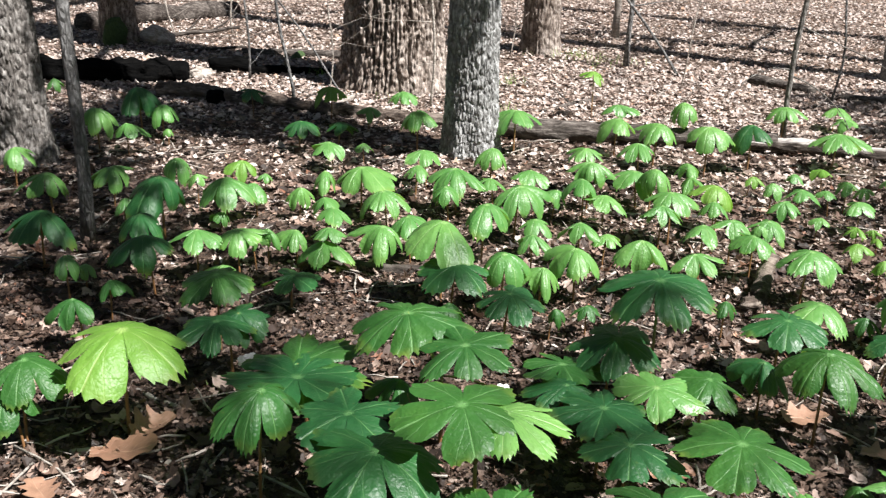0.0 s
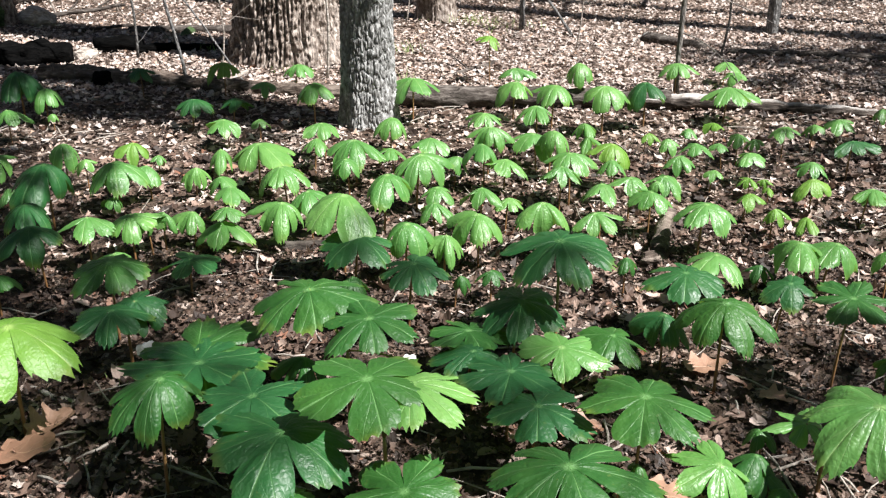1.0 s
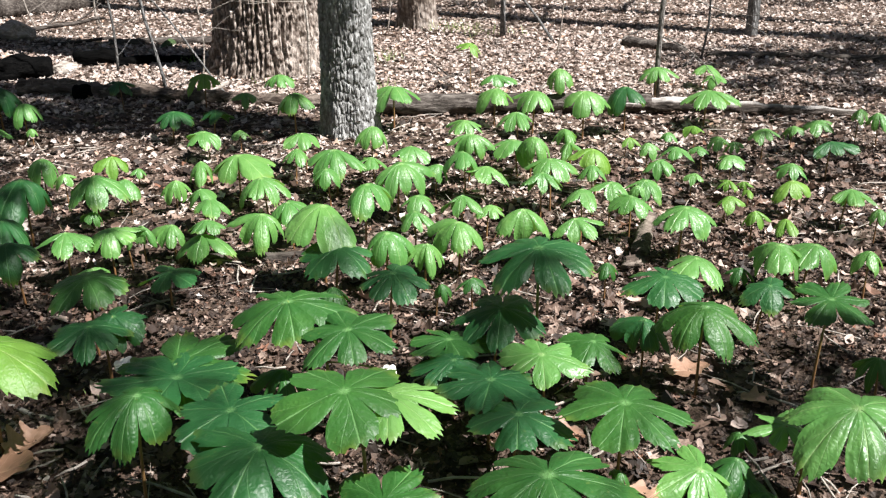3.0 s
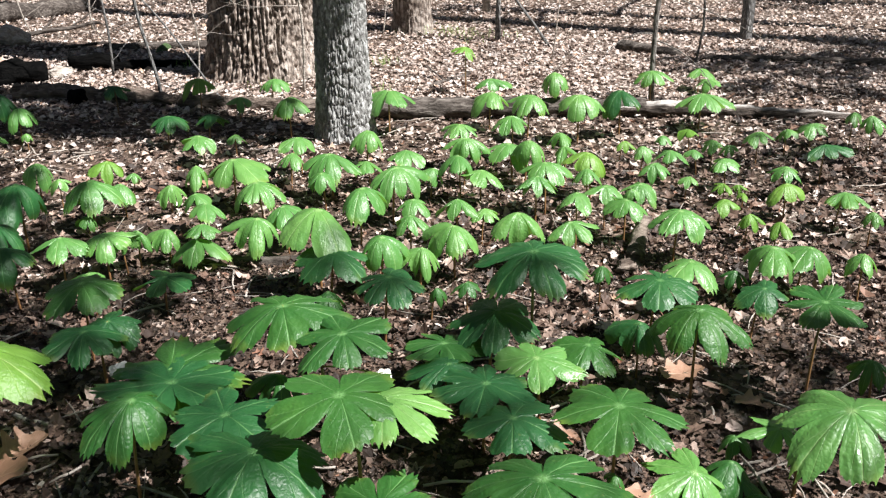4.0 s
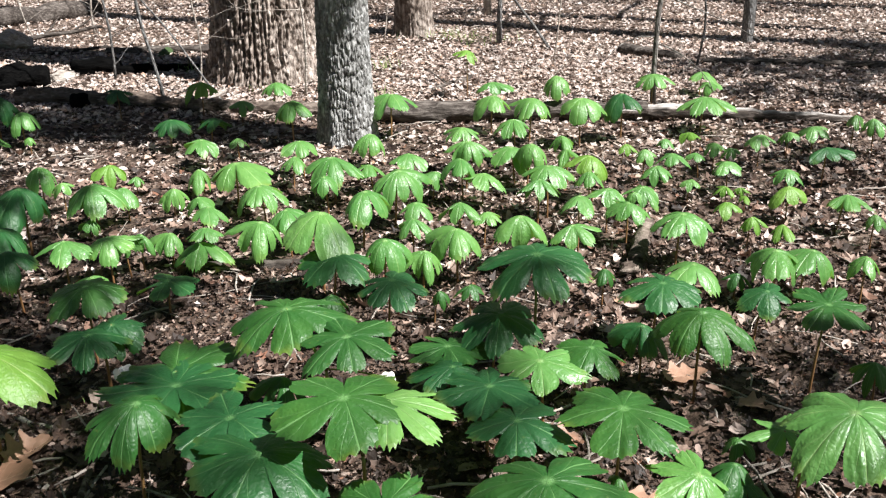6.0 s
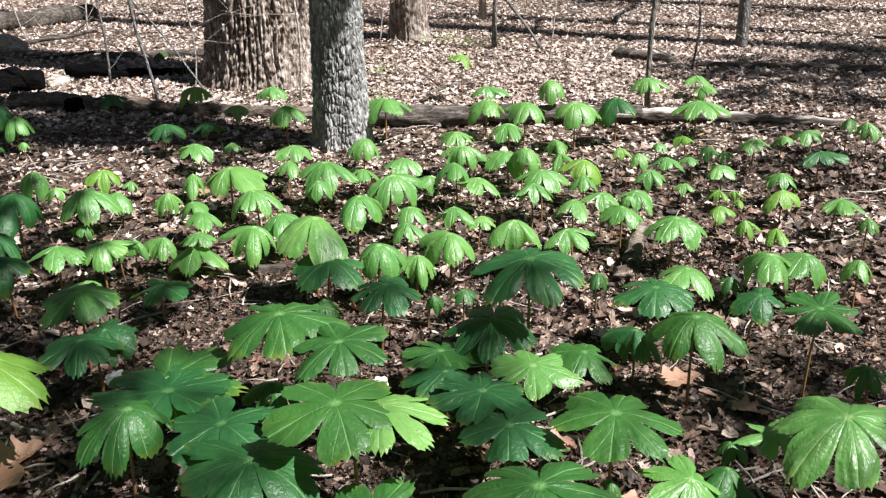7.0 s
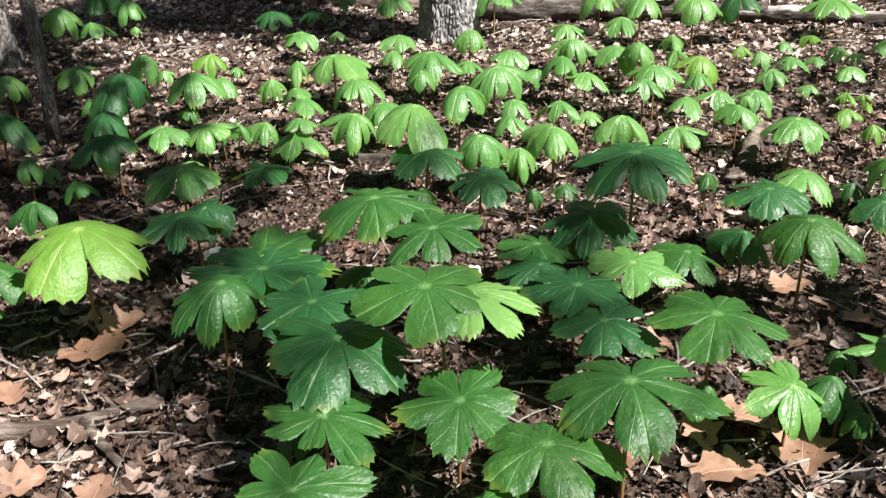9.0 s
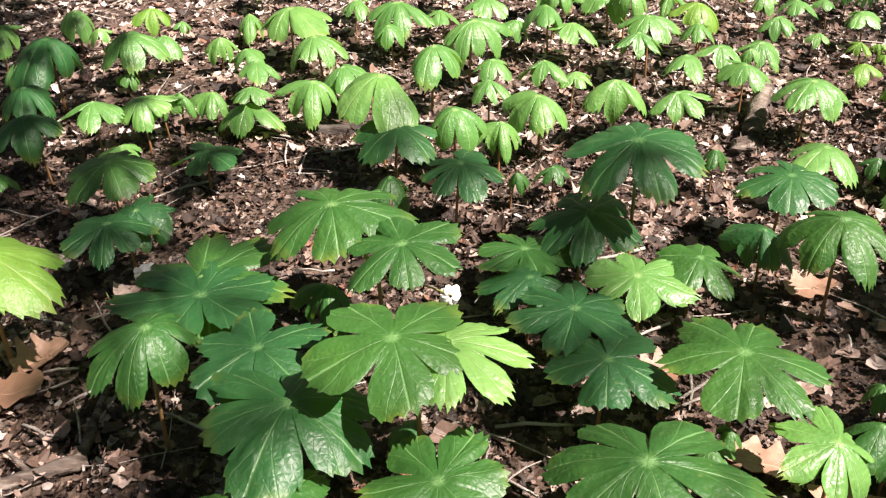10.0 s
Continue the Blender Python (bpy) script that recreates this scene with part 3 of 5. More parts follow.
fallen("stick", "pale bare stick lying against a dead leaf", ((-0.93, 2.09, 0), (-0.81, 2.11, 0)), (0.009, 0.010), WOOD_PALE, 17, category="stick", sides=9)
fallen("stick", "straight pale stick among dead oak leaves", ((0.80, 1.57, 0), (1.10, 1.53, 0)), (0.005, 0.004), WOOD_PALE, 18, category="stick", sides=8)
fallen("stick", "thin dark stick under mayapple leaves", ((-0.58, 1.90, 0), (-0.50, 2.30, 0)), (0.006, 0.004), WOOD_OLD, 20, category="stick", sides=8)


# ---- mayapples ----
TEETH = ((0.0, 0.90), (0.07, 0.94), (0.17, 1.01), (0.25, 0.965), (0.33, 0.925), (0.42, 0.935), (0.50, 0.96), (0.57, 0.90), (0.64, 0.87), (0.71, 0.89), (0.78, 0.83), (0.84, 0.78), (0.90, 0.77), (0.945, 0.66), (0.98, 0.53), (1.0, 0.35))


def umbrella(rng, radius, fall, lean=(0, 0)):
    """Lobes of a leaf that hangs evenly all round: (bearing, length, fall) of each, in degrees and metres."""
    n = rng.choice((5, 5, 6, 7)) if radius > 0.12 else rng.choice((4, 5, 5, 6))
    shares = [rng.uniform(0.75, 1.25) for _ in range(n)]
    a, out = rng.uniform(0, 360), []
    for s in shares:
        half = 180 * s / sum(shares)
        a += half
        out.append((a, radius * rng.uniform(0.78, 1.12) * (0.88 + 0.12 * s), fall * rng.uniform(0.55, 1.4) + lean[1] * math.cos(radians(a - lean[0]))))
        a += half
    return out


def leaf_blade(rng, lobes):
    """One umbrella leaf: wedge-shaped lobes with cleft and toothed ends, joined round the stalk, each bending down to its tip."""
    ways = sorted((a % 360, size, fall) for a, size, fall in lobes)
    mean = sum(w[1] for w in ways) / len(ways)
    full = []
    for k, (a, size, fall) in enumerate(ways):
        full.append((a, size, fall))
        nxt = ways[(k + 1) % len(ways)]
        room = (nxt[0] - a) % 360 or 360
        extra = max(0, round(room / 62) - 1) if room > 98 else 0
        for i in range(extra):
            f = (i + 1) / (extra + 1)
            full.append((a + room * f, mean * rng.uniform(0.85, 1.0), fall + (nxt[2] - fall) * f))
    n = len(full)
    gap, cut, wave = rng.uniform(0.12, 0.42) if mean > 0.125 else rng.uniform(0.35, 0.75), rng.uniform(0.26, 0.42), rng.uniform(0.6, 1.2)
    kinds = [(radians(a), size, max(radians(fall), -0.3), rng.uniform(0.5, 1.7), rng.gauss(0, 0.3 if mean > 0.125 else 0.5), cut * rng.uniform(0.8, 1.25), rng.random() * 50, rng.uniform(-0.04, 0.24)) for a, size, fall in full]
    us = [-u for u, _ in TEETH[:0:-1]] + [u for u, _ in TEETH[:-1]]
    es = [e for _, e in TEETH[:0:-1]] + [e for _, e in TEETH[:-1]]
    rings = (0.05, 0.14, 0.25, 0.36, 0.47, 0.58, 0.69, 0.79, 0.88, 0.95, 1.0)
    verts, uvs = [(0, 0, 0)], [(0.5, 0)]
    for k, (mid, size, fall, tooth, twist, cleft, seed, arch) in enumerate(kinds):
        prev, nxt = kinds[k - 1], kinds[(k + 1) % n]
        low, high = ((mid - prev[0]) % math.tau or math.tau) / 2, ((nxt[0] - mid) % math.tau or math.tau) / 2
        skew = rng.gauss(0, 0.05)
        for u, e in zip(us, es):
            near, half = (prev, low) if u < 0 else (nxt, high)
            blend = 0.5 * abs(u) ** 5
            reach = (cleft + prev[5]) / 2 if u == -1 else (0.86 + (e - 0.86) * tooth if abs(u) < 0.9 else e) + skew * u + 0.012 * rng.uniform(-1, 1)
            long = size * (1 - blend) + near[1] * blend
            drop = fall * (1 - blend) + near[2] * blend
            a = drop * (0.3 if mean > 0.125 else 0.5)
            b = 2 * (drop - a)
            b = b if abs(b) > 0.04 else 0.04
            for v in rings:
                s = v * reach
                r, z = (math.sin(a + b * s) - math.sin(a)) / b, (math.cos(a + b * s) - math.cos(a)) / b
                w = half * s
                z -= arch * w * u * u * (0.3 + s)
                z += twist * u * w * 0.35 * min(1, s * 1.4)
                z += wave * (0.045 * s * noise.noise((u * 1.6 + seed, s * 2.6, k * 3.0)) + 0.028 * s * noise.noise((u * 4 + seed, s * 5.5, 2.0)))
                z += 0.011 * s * abs(u) * (1 - abs(u)) * 4 * math.sin(math.tau * (s * 3.4 - abs(u) * 1.3) + seed)
                z -= 0.018 * s * math.exp(-(u / 0.12) ** 2)
                # lobes are widest two thirds of the way out and draw together at the tip
                wide = 1 - gap * 0.10 * min(1, max(0, (s - cleft) / 0.1)) - gap * max(0, (s - 0.55) / 0.45) ** 1.6
                th = mid + u * half * (1 if u == -1 else wide)
                verts.append((r * long * math.cos(th), r * long * math.sin(th), long * (z - 0.03 * math.exp(-(s / 0.09) ** 2))))
                uvs.append((0.5 + 0.5 * u, s))
    m = len(rings)
    cols = (len(verts) - 1) // m
    faces = []
    for c in range(cols):
        p, q = 1 + c * m, 1 + (c + 1) % cols * m
        faces.append((0, p, q))
        faces += [(p + i, p + i + 1, q + i + 1, q + i) for i in range(m - 1)]
    return verts, faces, uvs


def stalk(points, r):
    ps = [Vector(p) for p in points]
    line = []
    for i in range(9):
        s = i / 8
        line.append(ps[0].lerp(ps[1], s).lerp(ps[1].lerp(ps[2], s), s))
    return tube(line, [r * (1.25 - 0.45 * i / 8) for i in range(9)], 8)


COUNT = [0]


def words(width, tone, leaves):
    size = "large" if width > 0.24 else "middling" if width > 0.15 else "small young"
    look_of = {"mayapple_leaf_deep_shade": "deep shaded green", "mayapple_leaf": "green", "mayapple_leaf_lit": "sunlit light green", "mayapple_leaf_young": "pale yellow-green"}[tone.name]
    return f"{size} {look_of} mayapple with {'two lobed leaves' if leaves > 1 else 'one drooping umbrella leaf'}"


def flower_petals(rng, r):
    """Seven cupped white petals, joined."""
    verts, faces = [], []
    for k in range(7):
        a = math.tau * k / 7 + rng.uniform(-0.2, 0.2)
        n, long, dip = len(verts), rng.uniform(0.8, 1.25), rng.uniform(0.2, 0.7)
        for i in range(5):
            s = i / 4
            w = r * 0.42 * math.sin(math.pi * (0.12 + 0.8 * s)) ** 0.8
            d = r * (0.12 + 0.9 * s) * long
            z = -r * (0.15 * s + dip * s * s) + r * 0.06 * rng.uniform(-1, 1)
            for u in (-1, -0.4, 0.4, 1):
                verts.append((d * math.cos(a) - u * w * math.sin(a), d * math.sin(a) + u * w * math.cos(a), z + 0.25 * w * u * u))
        faces += [(n + i * 4 + j, n + i * 4 + j + 1, n + i * 4 + j + 5, n + i * 4 + j + 4) for i in range(4) for j in range(3)]
    return verts, faces


def plant(*blades, flower=None):
    """A mayapple: each blade is (x, y, height of its hub, tone, lobes). Two blades share a stalk that forks, from which a white flower may nod."""
    COUNT[0] += 1
    rng = random.Random(COUNT[0] * 7 + 1)
    cx, cy = sum(b[0] for b in blades) / len(blades), sum(b[1] for b in blades) / len(blades)
    foot = (cx + rng.uniform(-0.02, 0.02), cy + rng.uniform(-0.01, 0.03))
    z = ground_z(*foot)
    sizes = [sum(w[1] for w in b[4]) / len(b[4]) for b in blades]
    t = thing("mayapple", (*foot, z), words(2 * max(sizes), blades[0][3], len(blades)) + (" and a white flower" if flower else ""), "mayapple", "mayapple plants")
    fork = Vector((0, 0, min(b[2] for b in blades) * 0.62))
    thick = 0.0018 + 0.013 * max(sizes)
    if len(blades) > 1:
        part("stalk", mesh_of("stalk", *stalk([(0, 0, -0.02), (0.004, 0, fork.z * 0.5), fork], thick * 1.3), STEM), t)
    for (x, y, h, tone, lobes), size in zip(blades, sizes):
        hub = Vector((x - foot[0], y - foot[1], h - z))
        if len(blades) > 1:
            part("leaf_stalk", mesh_of("leaf_stalk", *stalk([fork, fork.lerp(hub, 0.5) + Vector((0, 0, 0.02)), hub], thick), STEM), t)
        else:
            part("stalk", mesh_of("stalk", *stalk([(0, 0, -0.02), (hub.x * 0.2, hub.y * 0.2, hub.z * 0.6), hub], thick), STEM), t)
        v, f, uv = leaf_blade(rng, lobes)
        part("leaf", mesh_of("leaf", [Vector(p) + hub + Vector((0, 0, 0.003)) for p in v], f, tone, uvs=uv), t)
    if flower:
        c = Vector(flower) - Vector((*foot, z))
        nod = part("flower", mesh_of("flower", *stalk([fork, fork.lerp(c, 0.5) + Vector((0, 0, 0.02)), c + Vector((0, 0, 0.004))], 0.0022), STEM), t, "white nodding flower on a short stalk")
        v, f = flower_petals(rng, 0.025)
        turned = Matrix.Rotation(radians(62), 3, "X")
        part("petals", mesh_of("petals", [turned @ Vector(p) + c for p in v], f, PETAL), nod, "waxy white petals")
    return t


def mayapple(x, y, h, tone, radius, fall, lean=None):
    """A plant with one evenly hanging leaf."""
    rng = random.Random(round(x * 1000) * 31 + round(y * 1000))
    return plant((x, y, h, tone, umbrella(rng, radius, fall, lean or (rng.uniform(180, 360), rng.uniform(0, 10)))))


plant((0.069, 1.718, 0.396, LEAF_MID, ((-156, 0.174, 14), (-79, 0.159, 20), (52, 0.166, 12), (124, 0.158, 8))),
      (0.159, 1.728, 0.373, LEAF_LIT, ((-95, 0.138, 11), (-49, 0.156, 16), (-1, 0.153, 19), (43, 0.144, 19))))
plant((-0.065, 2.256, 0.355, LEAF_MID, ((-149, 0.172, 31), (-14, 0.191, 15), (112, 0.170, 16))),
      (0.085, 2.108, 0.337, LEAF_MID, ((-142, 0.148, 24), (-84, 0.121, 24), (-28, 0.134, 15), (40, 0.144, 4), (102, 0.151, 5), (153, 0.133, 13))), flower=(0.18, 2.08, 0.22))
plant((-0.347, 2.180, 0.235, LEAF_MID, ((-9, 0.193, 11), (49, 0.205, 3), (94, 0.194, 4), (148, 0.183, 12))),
      (-0.337, 2.110, 0.235, LEAF_DEEP_SHADE, ((-165, 0.190, -6), (-46, 0.187, -3), (137, 0.161, 3))), flower=(-0.50, 2.27, 0.19))
plant((-0.623, 2.460, 0.218, LEAF_DEEP_SHADE, ((-138, 0.136, 14), (-86, 0.137, 23), (-47, 0.118, 25))),
      (-0.573, 2.530, 0.212, LEAF_DEEP_SHADE, ((-77, 0.118, 41), (-22, 0.116, 27), (86, 0.102, 10), (152, 0.100, 25))))
plant((1.145, 1.620, 0.323, LEAF_LIT, ((-158, 0.199, 36), (-105, 0.176, 36), (-34, 0.136, 24), (22, 0.173, 15), (87, 0.192, 18))),
      (1.080, 1.780, 0.181, LEAF_LIT, ((-138, 0.070, 30), (9, 0.076, 28), (59, 0.097, 7), (177, 0.107, 11))))
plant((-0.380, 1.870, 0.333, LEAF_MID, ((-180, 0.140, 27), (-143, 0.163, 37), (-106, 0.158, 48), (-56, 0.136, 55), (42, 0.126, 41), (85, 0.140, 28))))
plant((-0.107, 1.672, 0.308, LEAF_DEEP_SHADE, ((-169, 0.157, 11), (-112, 0.185, 20), (-32, 0.177, 30), (77, 0.163, 18), (136, 0.189, 9))))
plant((-0.181, 1.845, 0.292, LEAF_DEEP_SHADE, ((-135, 0.151, 6), (-46, 0.120, 13), (41, 0.143, 11), (104, 0.138, 4))))
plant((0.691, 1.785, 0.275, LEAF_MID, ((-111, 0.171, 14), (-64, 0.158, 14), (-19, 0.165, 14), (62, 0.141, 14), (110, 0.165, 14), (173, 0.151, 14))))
plant((0.459, 1.838, 0.231, LEAF_DEEP_SHADE, ((-179, 0.125, 14), (-102, 0.125, 14), (-36, 0.138, 14), (61, 0.143, 14), (117, 0.127, 14))))
plant((0.579, 2.127, 0.220, LEAF_LIT, ((-97, 0.130, 20), (-22, 0.131, 14), (32, 0.118, 9), (86, 0.113, 9), (159, 0.122, 14))))
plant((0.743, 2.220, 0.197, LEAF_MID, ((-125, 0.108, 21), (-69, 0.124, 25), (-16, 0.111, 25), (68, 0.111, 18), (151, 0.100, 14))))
plant((0.428, 2.018, 0.221, LEAF_DEEP_SHADE, ((-167, 0.148, 5), (-109, 0.156, 2), (-47, 0.140, 6), (31, 0.127, 13), (136, 0.136, 10))))
plant((0.360, 2.190, 0.186, LEAF_DEEP_SHADE, ((-141, 0.111, 24), (-12, 0.093, 21), (55, 0.114, 15), (116, 0.102, 15), (171, 0.133, 19))))
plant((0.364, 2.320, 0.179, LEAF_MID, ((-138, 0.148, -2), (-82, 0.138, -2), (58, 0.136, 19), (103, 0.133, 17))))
plant((0.521, 2.367, 0.241, LEAF_DEEP_SHADE, ((-150, 0.161, 29), (-107, 0.154, 31), (-36, 0.140, 23), (49, 0.132, 9), (108, 0.138, 11), (164, 0.152, 22))))
plant((0.630, 2.410, 0.402, LEAF_DEEP_SHADE, ((-140, 0.191, 25), (-83, 0.194, 25), (-26, 0.172, 20), (37, 0.204, 15), (85, 0.193, 15))))
plant((1.029, 2.470, 0.259, LEAF_DEEP_SHADE, ((-110, 0.132, 25), (-39, 0.136, 24), (18, 0.141, 18), (68, 0.138, 15), (178, 0.138, 20))))
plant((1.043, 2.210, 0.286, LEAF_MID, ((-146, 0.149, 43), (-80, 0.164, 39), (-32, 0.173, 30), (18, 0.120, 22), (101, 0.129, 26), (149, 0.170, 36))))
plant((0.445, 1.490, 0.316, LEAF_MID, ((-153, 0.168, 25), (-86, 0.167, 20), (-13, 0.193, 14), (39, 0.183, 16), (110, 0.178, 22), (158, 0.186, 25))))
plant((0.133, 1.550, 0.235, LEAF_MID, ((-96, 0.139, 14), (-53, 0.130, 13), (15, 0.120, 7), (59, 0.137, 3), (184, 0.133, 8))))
plant((0.815, 1.630, 0.192, LEAF_LIT, ((-61, 0.122, 57), (26, 0.121, 42), (85, 0.117, 7), (198, 0.119, 15))))
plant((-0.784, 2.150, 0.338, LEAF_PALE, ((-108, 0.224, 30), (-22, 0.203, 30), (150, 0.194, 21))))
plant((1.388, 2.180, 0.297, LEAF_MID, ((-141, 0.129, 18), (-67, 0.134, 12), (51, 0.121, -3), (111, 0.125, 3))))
plant((1.350, 2.450, 0.219, LEAF_DEEP_SHADE, ((-107, 0.104, 42), (-16, 0.084, 25), (61, 0.109, 9), (173, 0.102, 32))))
plant((0.235, 2.630, 0.252, LEAF_DEEP_SHADE, ((-174, 0.124, 21), (-129, 0.126, 25), (-71, 0.141, 26), (-13, 0.123, 21), (76, 0.141, 14))))
plant((0.076, 2.940, 0.218, LEAF_DEEP_SHADE, ((-144, 0.149, 26), (-46, 0.147, 28), (101, 0.143, 9))))
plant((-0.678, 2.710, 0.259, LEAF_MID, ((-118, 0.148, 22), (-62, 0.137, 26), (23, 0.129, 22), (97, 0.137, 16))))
plant((-0.490, 3.000, 0.140, LEAF_DEEP_SHADE, ((-171, 0.108, 20), (-107, 0.112, 18), (-42, 0.121, 12), (102, 0.117, 13))))
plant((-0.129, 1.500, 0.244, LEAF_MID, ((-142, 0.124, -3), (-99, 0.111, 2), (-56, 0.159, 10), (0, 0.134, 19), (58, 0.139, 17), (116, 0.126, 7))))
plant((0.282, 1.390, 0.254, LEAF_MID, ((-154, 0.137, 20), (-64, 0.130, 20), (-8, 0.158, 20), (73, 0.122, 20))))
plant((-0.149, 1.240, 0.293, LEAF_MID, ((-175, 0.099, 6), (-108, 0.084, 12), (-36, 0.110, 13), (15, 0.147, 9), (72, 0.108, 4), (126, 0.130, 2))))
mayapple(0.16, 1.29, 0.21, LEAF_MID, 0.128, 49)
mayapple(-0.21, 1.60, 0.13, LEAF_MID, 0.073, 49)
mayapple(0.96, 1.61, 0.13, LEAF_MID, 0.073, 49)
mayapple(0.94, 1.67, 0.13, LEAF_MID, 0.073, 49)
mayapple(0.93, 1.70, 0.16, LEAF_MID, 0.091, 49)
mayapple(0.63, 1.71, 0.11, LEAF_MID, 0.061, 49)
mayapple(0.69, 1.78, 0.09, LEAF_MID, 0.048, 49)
# lies under a larger leaf, whose shade is put into its deep tone
mayapple(0.09, 1.79, 0.13, LEAF_DEEP_SHADE, 0.073, 49)
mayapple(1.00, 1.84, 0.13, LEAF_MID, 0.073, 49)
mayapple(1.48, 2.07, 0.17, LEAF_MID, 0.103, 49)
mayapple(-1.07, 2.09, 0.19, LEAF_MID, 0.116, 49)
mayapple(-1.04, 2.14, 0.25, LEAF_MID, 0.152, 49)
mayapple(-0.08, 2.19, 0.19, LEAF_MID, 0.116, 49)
mayapple(0.92, 2.32, 0.20, LEAF_DEEP_SHADE, 0.121, 49)
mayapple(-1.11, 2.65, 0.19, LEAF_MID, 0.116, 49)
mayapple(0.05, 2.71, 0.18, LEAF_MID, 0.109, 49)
mayapple(1.83, 2.72, 0.19, LEAF_LIT, 0.109, 51, (225, 6))
mayapple(1.51, 2.73, 0.23, LEAF_LIT, 0.140, 51, (0, 0))
mayapple(1.24, 2.75, 0.19, LEAF_LIT, 0.132, 33, (45, 11))
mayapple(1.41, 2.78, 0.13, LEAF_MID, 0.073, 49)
mayapple(1.67, 2.78, 0.20, LEAF_LIT, 0.141, 45, (0, 6))
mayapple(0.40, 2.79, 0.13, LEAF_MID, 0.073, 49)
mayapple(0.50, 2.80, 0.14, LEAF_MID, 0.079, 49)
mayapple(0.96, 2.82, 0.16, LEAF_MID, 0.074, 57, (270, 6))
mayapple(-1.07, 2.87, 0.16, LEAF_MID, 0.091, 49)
mayapple(-1.27, 3.00, 0.19, LEAF_LIT, 0.116, 49)
mayapple(0.24, 3.00, 0.24, LEAF_LIT, 0.152, 49)
mayapple(-0.74, 3.02, 0.16, LEAF_LIT, 0.109, 49)
mayapple(0.38, 3.03, 0.18, LEAF_LIT, 0.128, 49)
mayapple(-1.02, 3.08, 0.24, LEAF_DEEP_SHADE, 0.147, 51, (0, 0))
mayapple(0.03, 3.09, 0.32, LEAF_LIT, 0.209, 51, (0, 0))
mayapple(-1.24, 3.12, 0.11, LEAF_LIT, 0.067, 49)
mayapple(0.50, 3.12, 0.22, LEAF_LIT, 0.157, 49)
mayapple(1.34, 3.12, 0.23, LEAF_LIT, 0.155, 33, (0, 0))
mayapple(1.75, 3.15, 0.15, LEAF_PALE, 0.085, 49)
mayapple(0.94, 3.17, 0.19, LEAF_LIT, 0.130, 39, (180, 6))
mayapple(0.75, 3.19, 0.23, LEAF_LIT, 0.168, 51, (225, 6))
mayapple(2.15, 3.20, 0.15, LEAF_LIT, 0.085, 49)
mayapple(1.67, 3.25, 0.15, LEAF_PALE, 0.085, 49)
mayapple(-0.88, 3.27, 0.20, LEAF_LIT, 0.126, 33, (135, 11))
mayapple(-1.46, 3.30, 0.25, LEAF_DEEP_SHADE, 0.176, 49)
mayapple(-0.74, 3.30, 0.19, LEAF_LIT, 0.132, 33, (225, 6))
mayapple(-0.70, 3.34, 0.17, LEAF_LIT, 0.092, 57, (270, 6))
mayapple(-1.11, 3.34, 0.23, LEAF_DEEP_SHADE, 0.147, 45, (225, 6))
mayapple(1.21, 3.35, 0.20, LEAF_LIT, 0.120, 33, (225, 6))
mayapple(2.12, 3.36, 0.18, LEAF_LIT, 0.113, 33, (90, 11))
mayapple(0.37, 3.36, 0.18, LEAF_LIT, 0.106, 45, (0, 6))
mayapple(1.02, 3.38, 0.23, LEAF_LIT, 0.127, 45, (315, 6))
mayapple(-0.20, 3.39, 0.19, LEAF_LIT, 0.164, 51, (0, 6))
mayapple(-0.42, 3.39, 0.12, LEAF_LIT, 0.150, 45, (45, 6))
mayapple(-0.64, 3.40, 0.16, LEAF_LIT, 0.090, 63, (270, 11))
mayapple(-0.41, 3.41, 0.17, LEAF_LIT, 0.088, 33, (45, 6))
mayapple(-0.54, 3.43, 0.15, LEAF_LIT, 0.119, 45, (0, 6))
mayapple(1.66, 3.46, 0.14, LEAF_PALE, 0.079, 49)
mayapple(0.57, 3.49, 0.19, LEAF_LIT, 0.119, 39, (0, 0))
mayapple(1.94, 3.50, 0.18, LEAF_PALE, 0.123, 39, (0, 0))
mayapple(0.68, 3.50, 0.14, LEAF_LIT, 0.097, 39, (0, 0))
mayapple(-0.11, 3.51, 0.19, LEAF_LIT, 0.133, 49)
mayapple(1.18, 3.53, 0.20, LEAF_LIT, 0.104, 33, (0, 0))
mayapple(0.20, 3.54, 0.24, LEAF_LIT, 0.161, 45, (315, 6))
mayapple(0.40, 3.57, 0.17, LEAF_LIT, 0.111, 39, (0, 0))
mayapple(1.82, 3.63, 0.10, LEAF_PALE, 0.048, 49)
mayapple(-1.12, 3.64, 0.29, LEAF_DEEP_SHADE, 0.218, 51, (0, 0))
mayapple(-0.42, 3.65, 0.17, LEAF_LIT, 0.102, 33, (45, 6))
mayapple(1.34, 3.67, 0.13, LEAF_LIT, 0.067, 49)
mayapple(0.93, 3.67, 0.21, LEAF_LIT, 0.133, 39, (0, 0))
mayapple(1.39, 3.71, 0.14, LEAF_LIT, 0.134, 39, (135, 6))
mayapple(-0.47, 3.75, 0.18, LEAF_LIT, 0.095, 39, (315, 6))
mayapple(0.35, 3.76, 0.25, LEAF_LIT, 0.179, 45, (225, 6))
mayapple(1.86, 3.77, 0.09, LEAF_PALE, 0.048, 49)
mayapple(1.17, 3.77, 0.20, LEAF_LIT, 0.113, 45, (0, 0))
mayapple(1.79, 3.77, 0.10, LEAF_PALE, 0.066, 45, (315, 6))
mayapple(2.08, 3.78, 0.16, LEAF_LIT, 0.099, 33, (225, 6))
